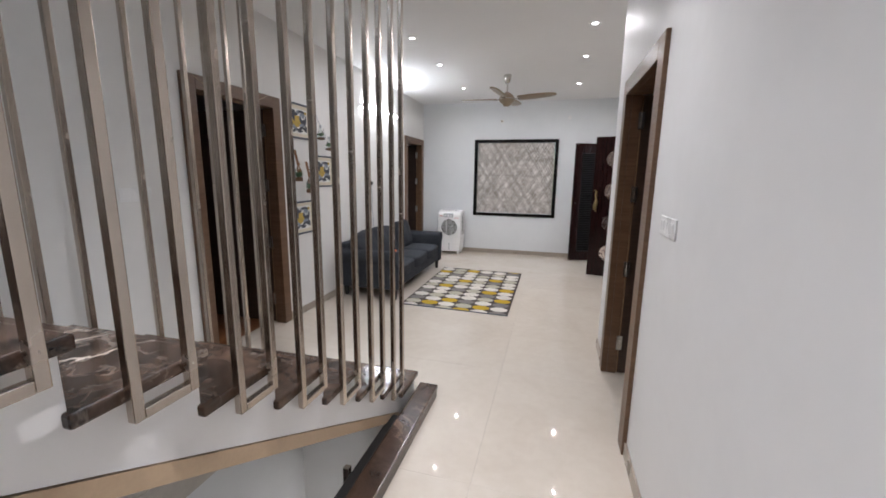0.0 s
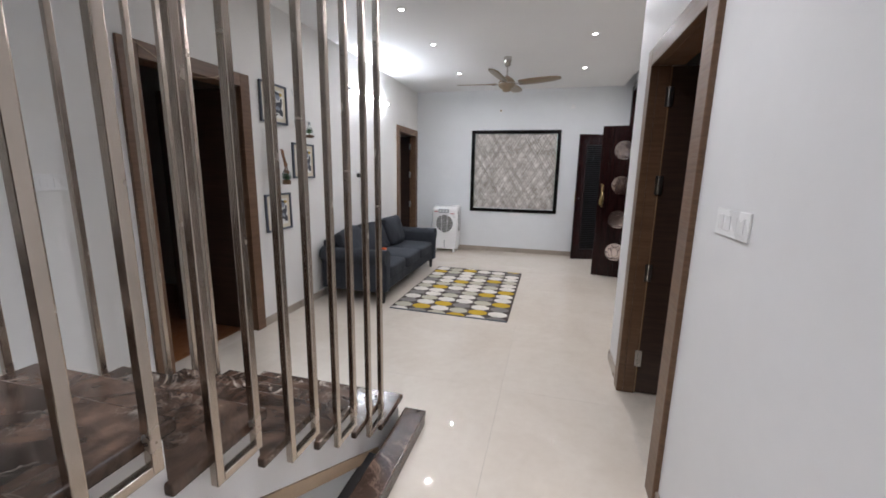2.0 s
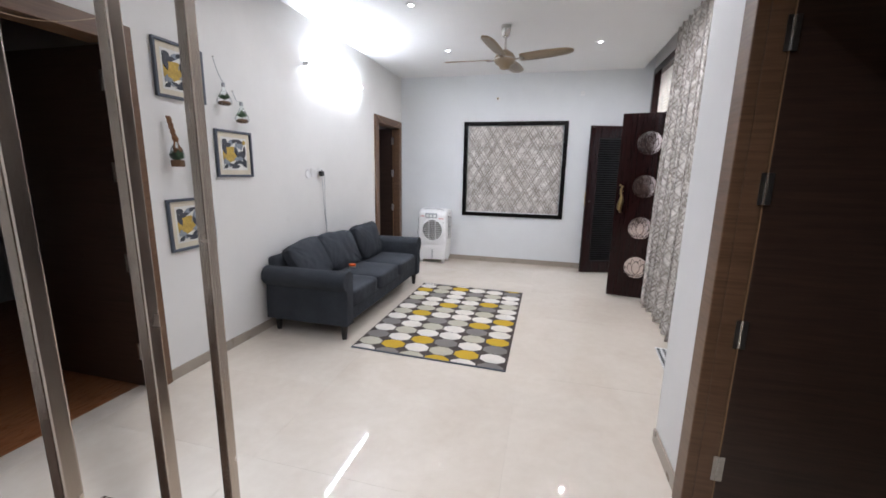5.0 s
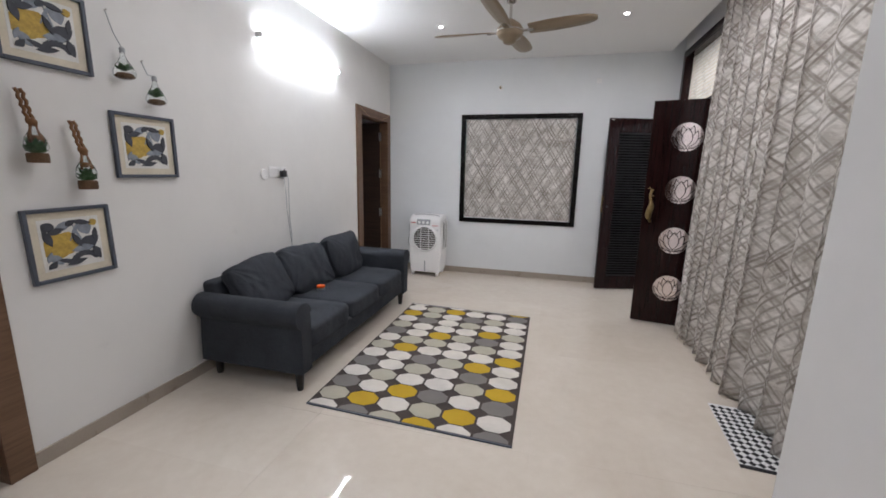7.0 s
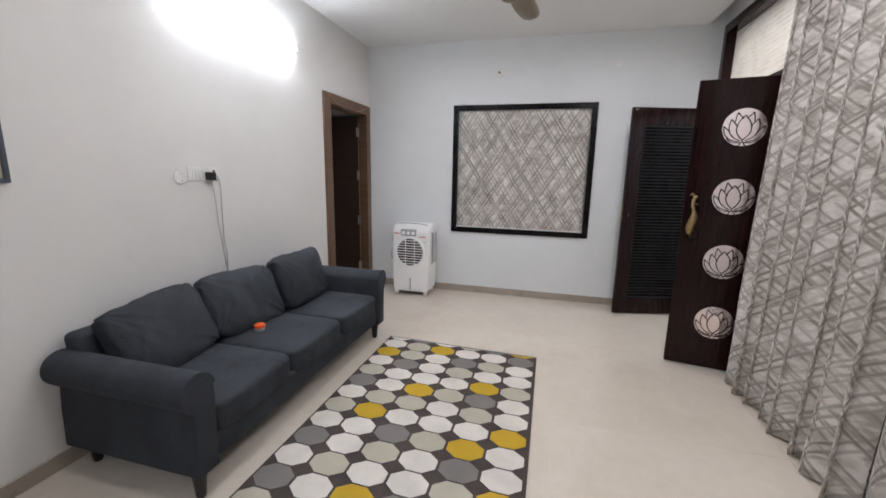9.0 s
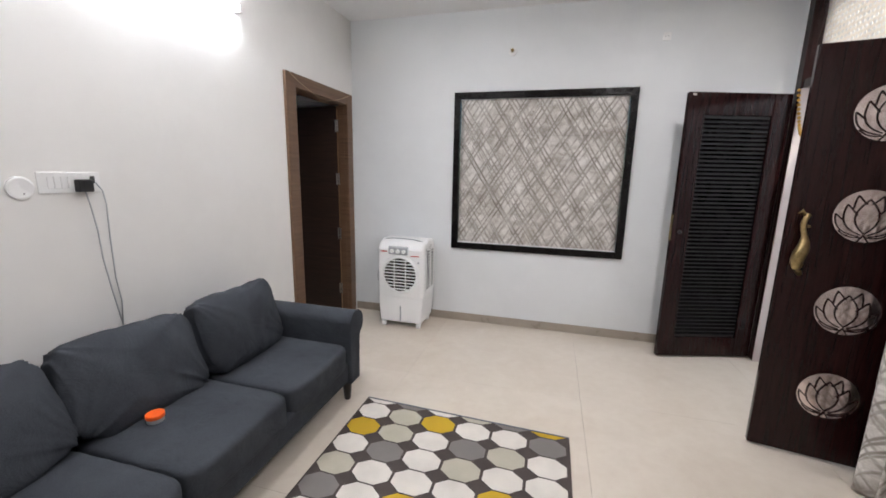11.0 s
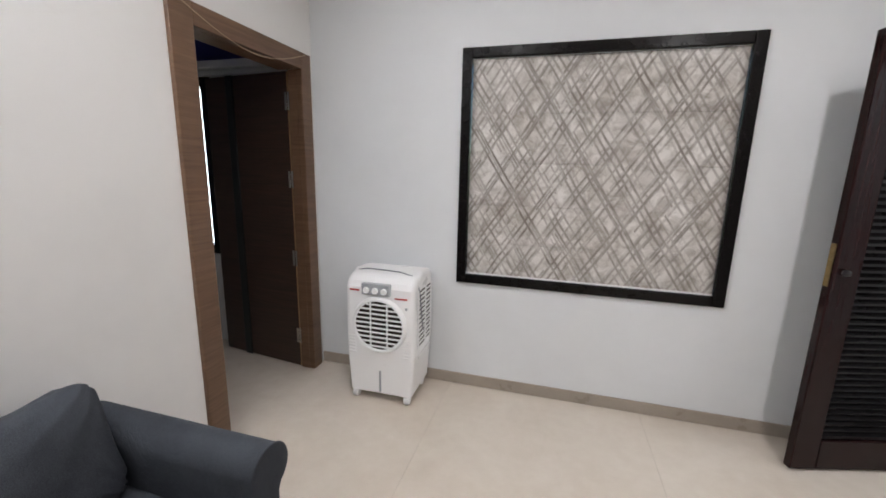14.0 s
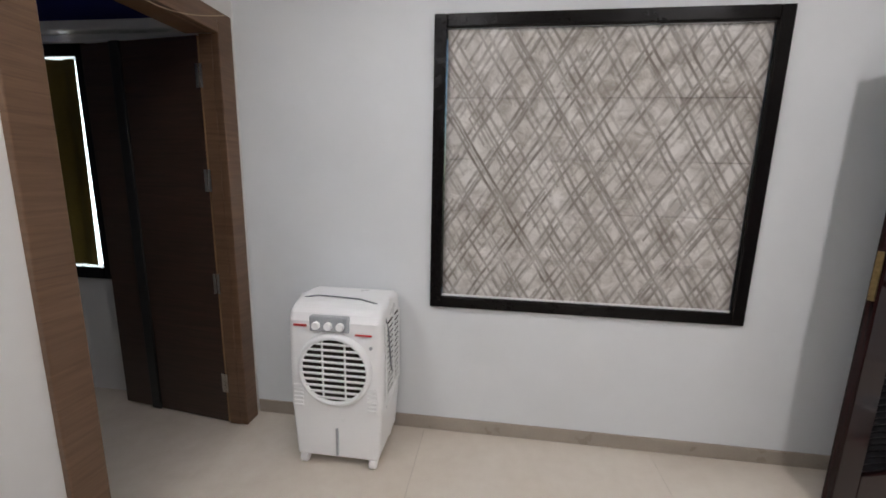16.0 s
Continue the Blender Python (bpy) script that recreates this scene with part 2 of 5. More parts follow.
M_INKD = plain("dark_slate_print", (0.06, 0.065, 0.08), 0.7, vary=0.3, scale=40)
M_INKG = plain("grey_blue_print", (0.25, 0.28, 0.33), 0.7, vary=0.3, scale=40)
M_ROPE = plain("brown_jute_rope", (0.24, 0.12, 0.055), 0.9, vary=0.35, fine=300, bump=0.5)
M_BULB = glass("clear_bulb_glass")
M_GLASS = glass("clear_sheet_glass", (0.86, 0.93, 0.92))
M_MOSS = plain("brown_moss", (0.13, 0.075, 0.04), 0.95, vary=0.5, fine=150, bump=0.6)
M_GREEN = plain("small_green_leaf", (0.06, 0.13, 0.05), 0.5, vary=0.4, scale=40)
M_LOTUS = plain("rose_mirror", (0.93, 0.83, 0.82), 0.09, 1.0, vary=0.02, bump=0.0)
M_BEAD = plain("amber_beads", (0.52, 0.30, 0.05), 0.4, vary=0.3)
M_PARQUET = wood("orange_wood_floor", (0.16, 0.06, 0.025), (0.30, 0.125, 0.05), 0.3, "y")
M_BLUE = plain("deep_blue_paint", (0.012, 0.012, 0.16), 0.6)
M_OLIVE = plain("olive_curtain_cloth", (0.17, 0.13, 0.02), 0.8, vary=0.15)
M_BEIGE = plain("tan_soffit_edge", (0.47, 0.35, 0.235), 0.5, vary=0.1)
M_TUBE = glow("lit_tube", (0.92, 0.95, 1.0), 82.0)
M_LED = glow("lit_downlight", (1.0, 0.985, 0.985), 18.0)
M_CORD = plain("grey_cord_rubber", (0.17, 0.18, 0.20), 0.5)
# darkened grey: the shade of the unlit rooms is put into the colour
M_SHADE = plain("shade_grey_room_paint", (0.45, 0.44, 0.44), 0.7, vary=0.05)


def frosted():
    n = Nodes("cream_frosted_glass")
    v = n.coords()
    n.b.inputs["Transmission Weight"].default_value = 0.55
    n.b.inputs["IOR"].default_value = 1.2
    return n.done(n.mix(n.noise(v, 8.0), (0.74, 0.67, 0.58), (0.84, 0.79, 0.72)), 0.6)


M_FROST = frosted()
M_PALE = plain("pale_rose_laminate", (0.62, 0.55, 0.53), 0.35, vary=0.06)


# ---- mesh helpers ----
def box(bm, x0, x1, y0, y1, z0, z1, bevel=0.0, seg=2):
    r = bmesh.ops.create_cube(bm, size=1.0)
    vs = r["verts"]
    bmesh.ops.scale(bm, vec=(x1 - x0, y1 - y0, z1 - z0), verts=vs)
    bmesh.ops.translate(bm, vec=((x0 + x1) / 2, (y0 + y1) / 2, (z0 + z1) / 2), verts=vs)
    if bevel:
        es = list({e for v in vs for e in v.link_edges})
        bmesh.ops.bevel(bm, geom=es, offset=bevel, segments=seg, profile=0.5, affect="EDGES")
    return bm


def one_box(*a, bevel=0.0, seg=2):
    return box(bmesh.new(), *a, bevel=bevel, seg=seg)


def tube(bm, pts, r, n=10, closed=False):
    """A round rod along points; r may be a list."""
    pts = [Vector(p) for p in pts]
    rs = r if isinstance(r, (list, tuple)) else [r] * len(pts)
    rings = []
    for i, p in enumerate(pts):
        a, b = pts[max(i - 1, 0)], pts[min(i + 1, len(pts) - 1)]
        d = (b - a).normalized()
        side = d.cross(Vector((0.31, 0.17, 0.93)) if abs(d.z) < 0.9 else Vector((1, 0.1, 0))).normalized()
        up = side.cross(d)
        rings.append([bm.verts.new(p + rs[i] * (math.cos(k * math.tau / n) * side + math.sin(k * math.tau / n) * up)) for k in range(n)])
    for a, b in zip(rings, rings[1:]):
        for k in range(n):
            bm.faces.new((a[k], a[(k + 1) % n], b[(k + 1) % n], b[k]))
    bm.faces.new(rings[0])
    bm.faces.new(rings[-1][::-1])
    return bm


def lathe(bm, profile, n=24, centre=(0, 0, 0), axis="z"):
    """Turn a profile of (radius, height) round an axis."""
    rings = []
    for r, h in profile:
        ring = []
        for k in range(n):
            c, s = r * math.cos(k * math.tau / n), r * math.sin(k * math.tau / n)
            p = {"z": (c, s, h), "y": (c, h, s), "x": (h, c, s)}[axis]
            ring.append(bm.verts.new(Vector(p) + Vector(centre)))
        rings.append(ring)
    for a, b in zip(rings, rings[1:]):
        for k in range(n):
            bm.faces.new((a[k], a[(k + 1) % n], b[(k + 1) % n], b[k]))
    bm.faces.new(rings[0])
    bm.faces.new(rings[-1])
    return bm


def prism(bm, poly, lo, hi, axis="y"):
    """Extrude a polygon along an axis from lo to hi."""
    def at(p, h):
        return {"y": (p[0], h, p[1]), "x": (h, p[0], p[1]), "z": (p[0], p[1], h)}[axis]
    a = [bm.verts.new(at(p, lo)) for p in poly]
    b = [bm.verts.new(at(p, hi)) for p in poly]
    bm.faces.new(a)
    bm.faces.new(b[::-1])
    for k in range(len(poly)):
        bm.faces.new((a[k], b[k], b[(k + 1) % len(poly)], a[(k + 1) % len(poly)]))
    return bm


def soft_block(w, d, h, power=5.0, cuts=14, wrinkle=0.006, puff=0.0, seed=0, side=0.0, crease=0.0):
    """A cushion centred on the origin: rounded, slightly puffed and creased."""
    bm = bmesh.new()
    bmesh.ops.create_cube(bm, size=2.0)
    bmesh.ops.subdivide_edges(bm, edges=bm.edges[:], cuts=cuts, use_grid_fill=True)
    for v in bm.verts:
        p = v.co.copy()
        big = max(abs(p.x), abs(p.y), abs(p.z))
        q = p * (big / (abs(p.x) ** power + abs(p.y) ** power + abs(p.z) ** power) ** (1 / power))
        ex = 1 + puff * (1 - q.x * q.x) * (1 - q.y * q.y)
        ey = 1 + side * (1 - q.x * q.x) * (1 - q.z * q.z)
        r = Vector((q.x * w / 2, q.y * d / 2 * ey, q.z * h / 2 * ex))
        k = noise.noise(r * 5 + Vector((seed * 7.3, 1, 2))) + 0.6 * noise.noise(Vector((r.x * 14, r.y * 14, r.z * 6)) + Vector((seed, 3, 1)))
        if crease:
            # sharp pulled folds that run in from the corners
            for sy, sz in ((1, 1), (-1, 1), (1, -1), (-1, -1)):
                cy, cz = r.y - sy * d / 2, r.z - sz * h / 2
                far = math.hypot(cy, cz)
                a = math.atan2(cz, cy)
                fold = abs(noise.noise(Vector((a * 3.2, seed + sy * 2 + sz, 0.4)))) ** 0.6
                k -= crease / wrinkle * fold * max(0.0, 1 - far / 0.34) * (1.3 if sz < 0 else 1.0) * min(1.0, far / 0.05)
        v.co = r + q.normalized() * wrinkle * k
    return bm


def finish(ob, mat, smooth=False):
    ob.data.materials.append(mat)
    if smooth:
        for p in ob.data.polygons:
            p.use_smooth = True
    return ob


def mesh_of(name, bm, fix=True):
    if fix:
        bmesh.ops.recalc_face_normals(bm, faces=bm.faces[:])
    me = bpy.data.meshes.new(name)
    bm.to_mesh(me)
    bm.free()
    return me


def part(name, bm, material, parent, label="", smooth=False):
    """Link a bmesh as one mesh object under a thing or a part."""
    ob = new(name, mesh_of(name, bm))
    finish(ob, material, smooth)
    ob.parent = parent
    return tagged(ob, label)


def thing(name, m, label, category, group=""):
    """An Empty at the base of a thing, to parent its parts."""
    ob = new(name)
    ob.empty_display_size = 0.1
    ob.matrix_world = m
    return tagged(ob, label, category, group)


def setting(name, bm, material, label, category, smooth=False):
    ob = new(name, mesh_of(name, bm))
    finish(ob, material, smooth)
    return tagged(ob, label, category, "", "structure")


def wall_bm(along, a0, a1, t0, t1, z0, z1, holes=()):
    """A wall along x or y from a0 to a1, t0..t1 thick, with holes (lo, hi, bottom, top) right through it."""
    bm = bmesh.new()
    def put(p, q, lo, hi):
        if q - p > 1e-4 and hi - lo > 1e-4:
            if along == "x":
                box(bm, p, q, t0, t1, lo, hi)
            else:
                box(bm, t0, t1, p, q, lo, hi)
    at = a0
    for lo, hi, zb, zt in sorted(holes):
        put(at, lo, z0, z1)
        put(lo, hi, z0, zb)
        put(lo, hi, zt, z1)
        at = hi
    put(at, a1, z0, z1)
    return bm


# ---- the large structure ----
BACK = 5.0
setting("wall_west", wall_bm("y", -5.0, BACK, -0.15, 0.0, -0.02, CEIL + 0.4, [(-0.265, 0.645, -0.02, 2.085), (4.046, 4.921, -0.02, 2.08)]), M_WARM, "smooth white painted wall with two door openings", "wall")
setting("wall_north", wall_bm("x", -0.15, 3.77, BACK, BACK + 0.15, -0.02, CEIL + 0.4, [(1.09, 2.505, 0.79, 2.09)]), M_COOL, "white painted end wall with a square window opening", "wall")
setting("wall_east_entrance", wall_bm("y", 0.93, BACK, 3.62, 3.77, -0.02, CEIL + 0.4, [(3.50, 4.93, -0.02, 2.78)]), M_WALL, "white painted wall with a tall entrance opening", "wall")
setting("wall_east_passage", wall_bm("y", -5.0, 0.93, 2.975, 3.15, -0.02, CEIL + 0.4, [(-0.44, 0.505, -0.02, 2.06)]), M_WALL, "white painted passage wall with a door opening", "wall")
setting("wall_return", wall_bm("x", 3.15, 3.77, 0.78, 0.93, -0.02, CEIL + 0.4), M_WALL, "short white painted return wall", "wall")
# unseen wall, given a dark finish so that the lotus mirrors reflect dark
setting("wall_south", wall_bm("x", -0.15, 3.15, -5.15, -5.0, -2.6, 5.8), M_LEAF, "unseen end wall, darkened for the lotus insets to reflect", "wall")

HOLE = (0.70, 1.64, -4.4, -0.62)
bm = bmesh.new()
box(bm, 0.0, 3.48, HOLE[3], BACK, CEIL, CEIL + 0.25)
box(bm, 0.0, HOLE[0], HOLE[2], HOLE[3], CEIL, CEIL + 0.25)
box(bm, HOLE[1], 3.0, HOLE[2], HOLE[3], CEIL, CEIL + 0.25)
box(bm, 0.0, 3.0, -5.0, HOLE[2], CEIL, CEIL + 0.25)
box(bm, 3.48, 3.62, 0.93, BACK, CEIL + 0.17, CEIL + 0.25)
setting("ceiling", bm, M_CEIL, "flat white painted ceiling with a curtain pocket", "ceiling")
bm = bmesh.new()
box(bm, HOLE[0] - 0.1, HOLE[0], HOLE[2], HOLE[3], CEIL + 0.25, 5.6)
box(bm, HOLE[1], HOLE[1] + 0.1, HOLE[2], HOLE[3], CEIL + 0.25, 5.6)
box(bm, HOLE[0] - 0.1, HOLE[1] + 0.1, HOLE[3], HOLE[3] + 0.1, CEIL + 0.25, 5.6)
box(bm, HOLE[0] - 0.1, HOLE[1] + 0.1, HOLE[2] - 0.1, HOLE[2], CEIL + 0.25, 5.6)
setting("wall_stairwell_upper", bm, M_WALL, "white walls of the stairwell above", "wall")

area_lamp("stairwell_daylight", 1.17, -2.5, 5.5, 0.85, 3.6, 85.0, (0.74, 0.87, 1.0))

# floor slab round the stairwell, tiles are laid on it further down
FLOORS = [(-0.15, 0.0, 4.05, 4.92), (0.0, 3.62, 0.93, BACK), (0.0, 2.975, -0.28, 0.93), (1.838, 2.975, -5.0, -0.28), (0.0, 0.763, -5.0, -0.28)]
bm = bmesh.new()
for x0, x1, y0, y1 in FLOORS[1:]:
    box(bm, x0, x1, y0, y1, -0.2, -0.006)
box(bm, 2.975, 3.15, -0.44, 0.505, -0.2, -0.001)
box(bm, -0.15, 0.0, -0.30, 0.615, -0.2, -0.001)
box(bm, -0.15, 0.0, 4.046, 4.921, -0.2, -0.006)
box(bm, 3.62, 5.3, 2.8, 5.7, -0.2, -0.001)
setting("floor", bm, M_GROUT, "polished cream tiled floor with fine joints", "floor")

# the stairwell below
bm = bmesh.new()
box(bm, 0.64, 0.74, -5.0, -0.24, -2.6, -0.2)
box(bm, 1.845, 1.95, -5.0, -0.28, -2.6, -0.2)
box(bm, 0.64, 1.95, -0.24, -0.14, -2.6, -0.2)
setting("wall_stairwell_lower", bm, M_WALL, "white walls of the stairwell below", "wall")
setting("floor_lower", one_box(0.64, 1.95, -5.0, -0.14, -2.7, -2.6), M_TILE, "cream floor at the foot of the stairs below", "floor")

lamp = thing("wall_lamp", pose(1.25, -0.24, -1.75), "small lit wall lamp in the stairwell below", "lamp")
part("back_plate", one_box(-0.10, 0.10, -0.02, 0.0, -0.06, 0.06, bevel=0.004), M_PLASTIC, lamp)
part("diffuser", one_box(-0.085, 0.085, -0.05, -0.02, -0.045, 0.045, bevel=0.008), M_LED, lamp, "glowing diffuser")
area_lamp("wall_lamp_glow", 1.25, -0.30, -1.75, 0.16, 0.08, 10.0, (1.0, 0.97, 0.94), 90, 0, 180)
# rooms behind the doors
def room(x0, x1, y0, y1, top, open_side):
    """Three walls of a room; the side to the hall stays open."""
    bm = bmesh.new()
    if open_side != "x1":
        box(bm, x1, x1 + 0.1, y0, y1, 0, top)
    if open_side != "x0":
        box(bm, x0 - 0.1, x0, y0, y1, 0, top)
    box(bm, x0 - 0.1, x1 + (0 if open_side == "x1" else 0.1), y0 - 0.1, y0, 0, top)
    return bm


# bedroom and side room walls and ceilings carry their shade in the paint
bm = room(-3.0, -0.15, -1.4, 1.5, 2.8, "x1")
box(bm, -3.1, -0.15, 1.5, 1.6, 0, 2.8)
setting("wall_bedroom", bm, M_SHADE, "bedroom walls in a grey that holds the unlit room's shade", "wall")
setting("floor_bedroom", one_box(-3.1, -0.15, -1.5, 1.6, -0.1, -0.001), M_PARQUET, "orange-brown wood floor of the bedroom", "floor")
setting("ceiling_bedroom", one_box(-3.1, -0.15, -1.5, 1.6, 2.8, 2.9), M_SHADE, "bedroom ceiling in a grey that holds the unlit room's shade", "ceiling")
bm = room(3.15, 5.4, -2.2, 0.70, 2.8, "x0")
box(bm, 3.15, 5.5, 0.70, 0.78, 0, 2.8)
setting("wall_side_room", bm, M_SHADE, "side room walls in a grey that holds the unlit room's shade", "wall")
setting("ceiling_side_room", one_box(3.15, 5.5, -2.3, 0.78, 2.8, 2.9), M_SHADE, "side room ceiling in a grey that holds the unlit room's shade", "ceiling")
setting("floor_side_room", one_box(3.15, 5.5, -2.3, 0.78, -0.1, 0.0), M_TILE, "cream tiled side room floor", "floor")
bm = room(-3.2, -0.15, 2.6, 5.06, 2.6, "x1")
for a in ((-3.3, -1.93, 0, 2.6), (-1.93, -0.97, 0, 0.80), (-1.93, -0.97, 2.04, 2.6), (-0.97, -0.15, 0, 2.6)):
    box(bm, a[0], a[1], 5.06, 5.16, a[2], a[3])
setting("wall_guest_room", bm, M_WALL, "pale walls of a shaded guest room", "wall")
setting("ceiling_guest_room", one_box(-3.3, -0.15, 2.5, 5.16, 2.6, 2.7), M_BLUE, "deep blue painted guest room ceiling", "ceiling")
setting("wall_guest_frieze", one_box(-3.2, -0.155, 5.045, 5.058, 2.172, 2.599), M_BLUE, "deep blue frieze above the cornice", "wall")
bm = bmesh.new()
for z0, z1, d in ((2.075, 2.115, 0.05), (2.115, 2.17, 0.09)):
    box(bm, -3.2, -0.155, 5.058 - d, 5.058, z0, z1, bevel=0.01)
setting("trim_cornice", bm, M_CEIL, "white moulded cornice below the blue ceiling", "cornice")
setting("floor_guest_room", one_box(-3.3, -0.15, 2.5, 5.16, -0.1, -0.001), M_TILE, "polished cream guest room floor", "floor")

# the porch outside the entrance, open to the sky
bm = bmesh.new()
box(bm, 5.2, 5.3, 2.8, 5.7, 0, 3.2)
box(bm, 3.77, 5.2, 5.6, 5.7, 0, 3.2)
box(bm, 3.77, 5.2, 2.8, 2.9, 0, 3.2)
setting("wall_porch", bm, M_WALL, "white porch walls outside the entrance in daylight", "wall")


area_lamp("porch_daylight", 4.5, 4.25, 3.15, 1.3, 2.5, 32.0, (0.96, 0.98, 1.0))

# skirting
bm = bmesh.new()
box(bm, 0.0, 0.012, 0.65, 3.956, 0.0, 0.078, bevel=0.003)
setting("baseboard_west", bm, M_SKIRT, "taupe tile skirting along the wall", "skirting")
bm = one_box(0.012, 3.6, BACK - 0.012, BACK, 0.0, 0.078, bevel=0.003)
setting("baseboard_north", bm, M_SKIRT, "taupe tile skirting along the end wall", "skirting")
bm = one_box(2.963, 2.975, -5.0, -0.535, 0.0, 0.08, bevel=0.003)
box(bm, 2.963, 2.975, 0.54, 0.93, 0.0, 0.078, bevel=0.003)
setting("baseboard_passage", bm, M_SKIRT, "taupe tile skirting along the passage", "skirting")
bm = one_box(0.0, 0.012, -5.0, -0.39, 0.0, 0.09, bevel=0.003)
setting("baseboard_stair_wall", bm, M_MARBLE, "dark veined marble skirting beside the stairs", "skirting")


# ---- doors ----
def hinge(parent, x, y, z, ax):
    bm = bmesh.new()
    for k in range(5):
        tube(bm, [(x, y, z - 0.055 + 0.022 * k + 0.001), (x, y, z - 0.055 + 0.022 * k + 0.021)], 0.0065, 8)
    box(bm, x - 0.020, x + 0.020, y - 0.0025, y + 0.0025, z - 0.055, z + 0.055)
    part("hinge", bm, M_CHROME, parent, "worn steel butt hinge")


def framed_door(name, wall_x, into, y0, y1, outer_h, label, leaf_len, swing=0.0, inlay=0.0):
    """A door in a wall along y: a walnut architrave, a rebated lining and a leaf swung wide open on its far jamb.
    into: -1 or 1, the side of the wall to which the leaf opens; the trim stands proud on the other side."""
    d = thing(name, pose(wall_x, y0, 0), label, "door")
    w, wf, hd, proud, deep = 0.12, 0.10, 0.10, 0.022, 0.15
    L, top = y1 - y0, outer_h - hd
    xs = sorted((-into * proud, into * 0.02))
    part("side_trim", one_box(*xs, 0, w, 0, outer_h, bevel=0.004), M_TRIM, d)
    part("side_trim", one_box(*xs, L - wf, L, 0, outer_h, bevel=0.004), M_TRIM, d)
    part("head_trim", one_box(*xs, w, L - wf, top, outer_h, bevel=0.004), M_TRIM, d)
    xs2 = sorted((into * 0.02, into * deep))
    part("lining", one_box(*xs2, w - 0.03, w, 0, top, bevel=0.002), M_TRIM, d)
    part("lining", one_box(*xs2, w, L - wf, top, top + 0.03, bevel=0.002), M_TRIM, d)
    xs2 = sorted((into * 0.02, into * 0.085))
    part("lining", one_box(*xs2, L - wf, L - 0.035, 0, top, bevel=0.002), M_TRIM, d)
    xs2 = sorted((into * 0.085, into * deep))
    part("rebate", one_box(*xs2, L - 0.060, L - 0.035, 0, top, bevel=0.002), M_LEAF, d)
    h0, yl = into * 0.092, L - 0.064
    xs3 = sorted((0.0, into * leaf_len))
    leaf = part("leaf", one_box(*xs3, -0.034, 0.0, 0.008, top - 0.006, bevel=0.002), M_LEAF, d, "dark walnut leaf standing open")
    leaf.matrix_local = pose(h0, yl, 0, 0, 0, into * swing)
    xe = sorted((-into * 0.004, into * 0.001))
    part("edge_strip", one_box(*xe, -0.033, -0.002, 0.01, top - 0.01), M_EDGE, leaf, "raw tan wood edge")
    if inlay:
        # a black band up the leaf, slightly proud of its face
        xf = sorted((into * inlay, into * (inlay + 0.062)))
        part("inlay", one_box(*xf, -0.046, -0.030, 0.006, top - 0.004, bevel=0.003), M_DARK, leaf, "black upright strip across the leaf")
    for z in (0.25, 0.82, 1.36, 1.86):
        hinge(leaf, -into * 0.004, -0.040, z, into)
    return d


framed_door("door_1", 0.0, -1, -0.355, 0.68, 2.155, "dark walnut bedroom door standing wide open in its frame", 0.76)
framed_door("door_2", 0.0, -1, 3.956, 4.956, 2.15, "dark walnut guest room door standing wide open in its frame", 0.745, 7.0, 0.475)
framed_door("door_3", 2.975, 1, -0.535, 0.54, 2.13, "dark walnut passage door standing wide open in its frame", 0.80)
for name in ("door_1", "door_2", "door_3"):
    tagged(bpy.data.objects[name], kind="structure")

w2 = tagged(thing("window_2", pose(-1.45, 5.06, 1.42), "dark framed guest room window with an olive curtain", "window"), kind="structure")
for a in ((-0.55, -0.48), (0.48, 0.55)):
    part("frame_stile", one_box(a[0], a[1], -0.03, 0.06, -0.67, 0.66, bevel=0.004), M_BLACKWOOD, w2)
for a in ((-0.67, -0.60), (0.59, 0.66)):
    part("frame_rail", one_box(-0.48, 0.48, -0.03, 0.06, a[0], a[1], bevel=0.004), M_BLACKWOOD, w2)
pane = part("pane", one_box(-0.48, 0.48, 0.02, 0.026, -0.60, 0.59), M_GLASS, w2)
pane.visible_shadow = False
bm = bmesh.new()
cols = []
for i in range(61):
    col = []
    for z in (-0.59, -0.3, 0.0, 0.3, 0.58):
        # the free edge hangs slightly out of plumb
        x = -0.47 + (0.912 + 0.022 * z) * i / 60
        col.append(bm.verts.new((x, -0.005 + 0.010 * math.sin(i * 0.62), z)))
    cols.append(col)
for a, b in zip(cols, cols[1:]):
    for j in range(4):
        bm.faces.new((a[j], b[j], b[j + 1], a[j + 1]))
oc = new("olive_curtain", mesh_of("olive_curtain", bm))
finish(oc, M_OLIVE, True)
oc.matrix_world = pose(-1.45, 5.06, 1.42)
tagged(oc, "olive cloth curtain drawn nearly across the guest room window", "curtain")
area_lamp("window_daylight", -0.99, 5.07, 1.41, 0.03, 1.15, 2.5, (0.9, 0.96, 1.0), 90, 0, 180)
setting("backdrop_garden", one_box(-3.2, -0.4, 5.9, 5.95, -0.2, 3.2), glow("bright_daylight_haze", (0.92, 0.97, 1.0), 3.0), "plain bright daylight beyond the window", "backdrop")


# ---- stairs ----
RISE, RUN, TREADS = 0.1465, 0.272, 13
TOP1, FRONT1 = 0.158, -0.251
SX0, SX1 = 0.763, 1.700


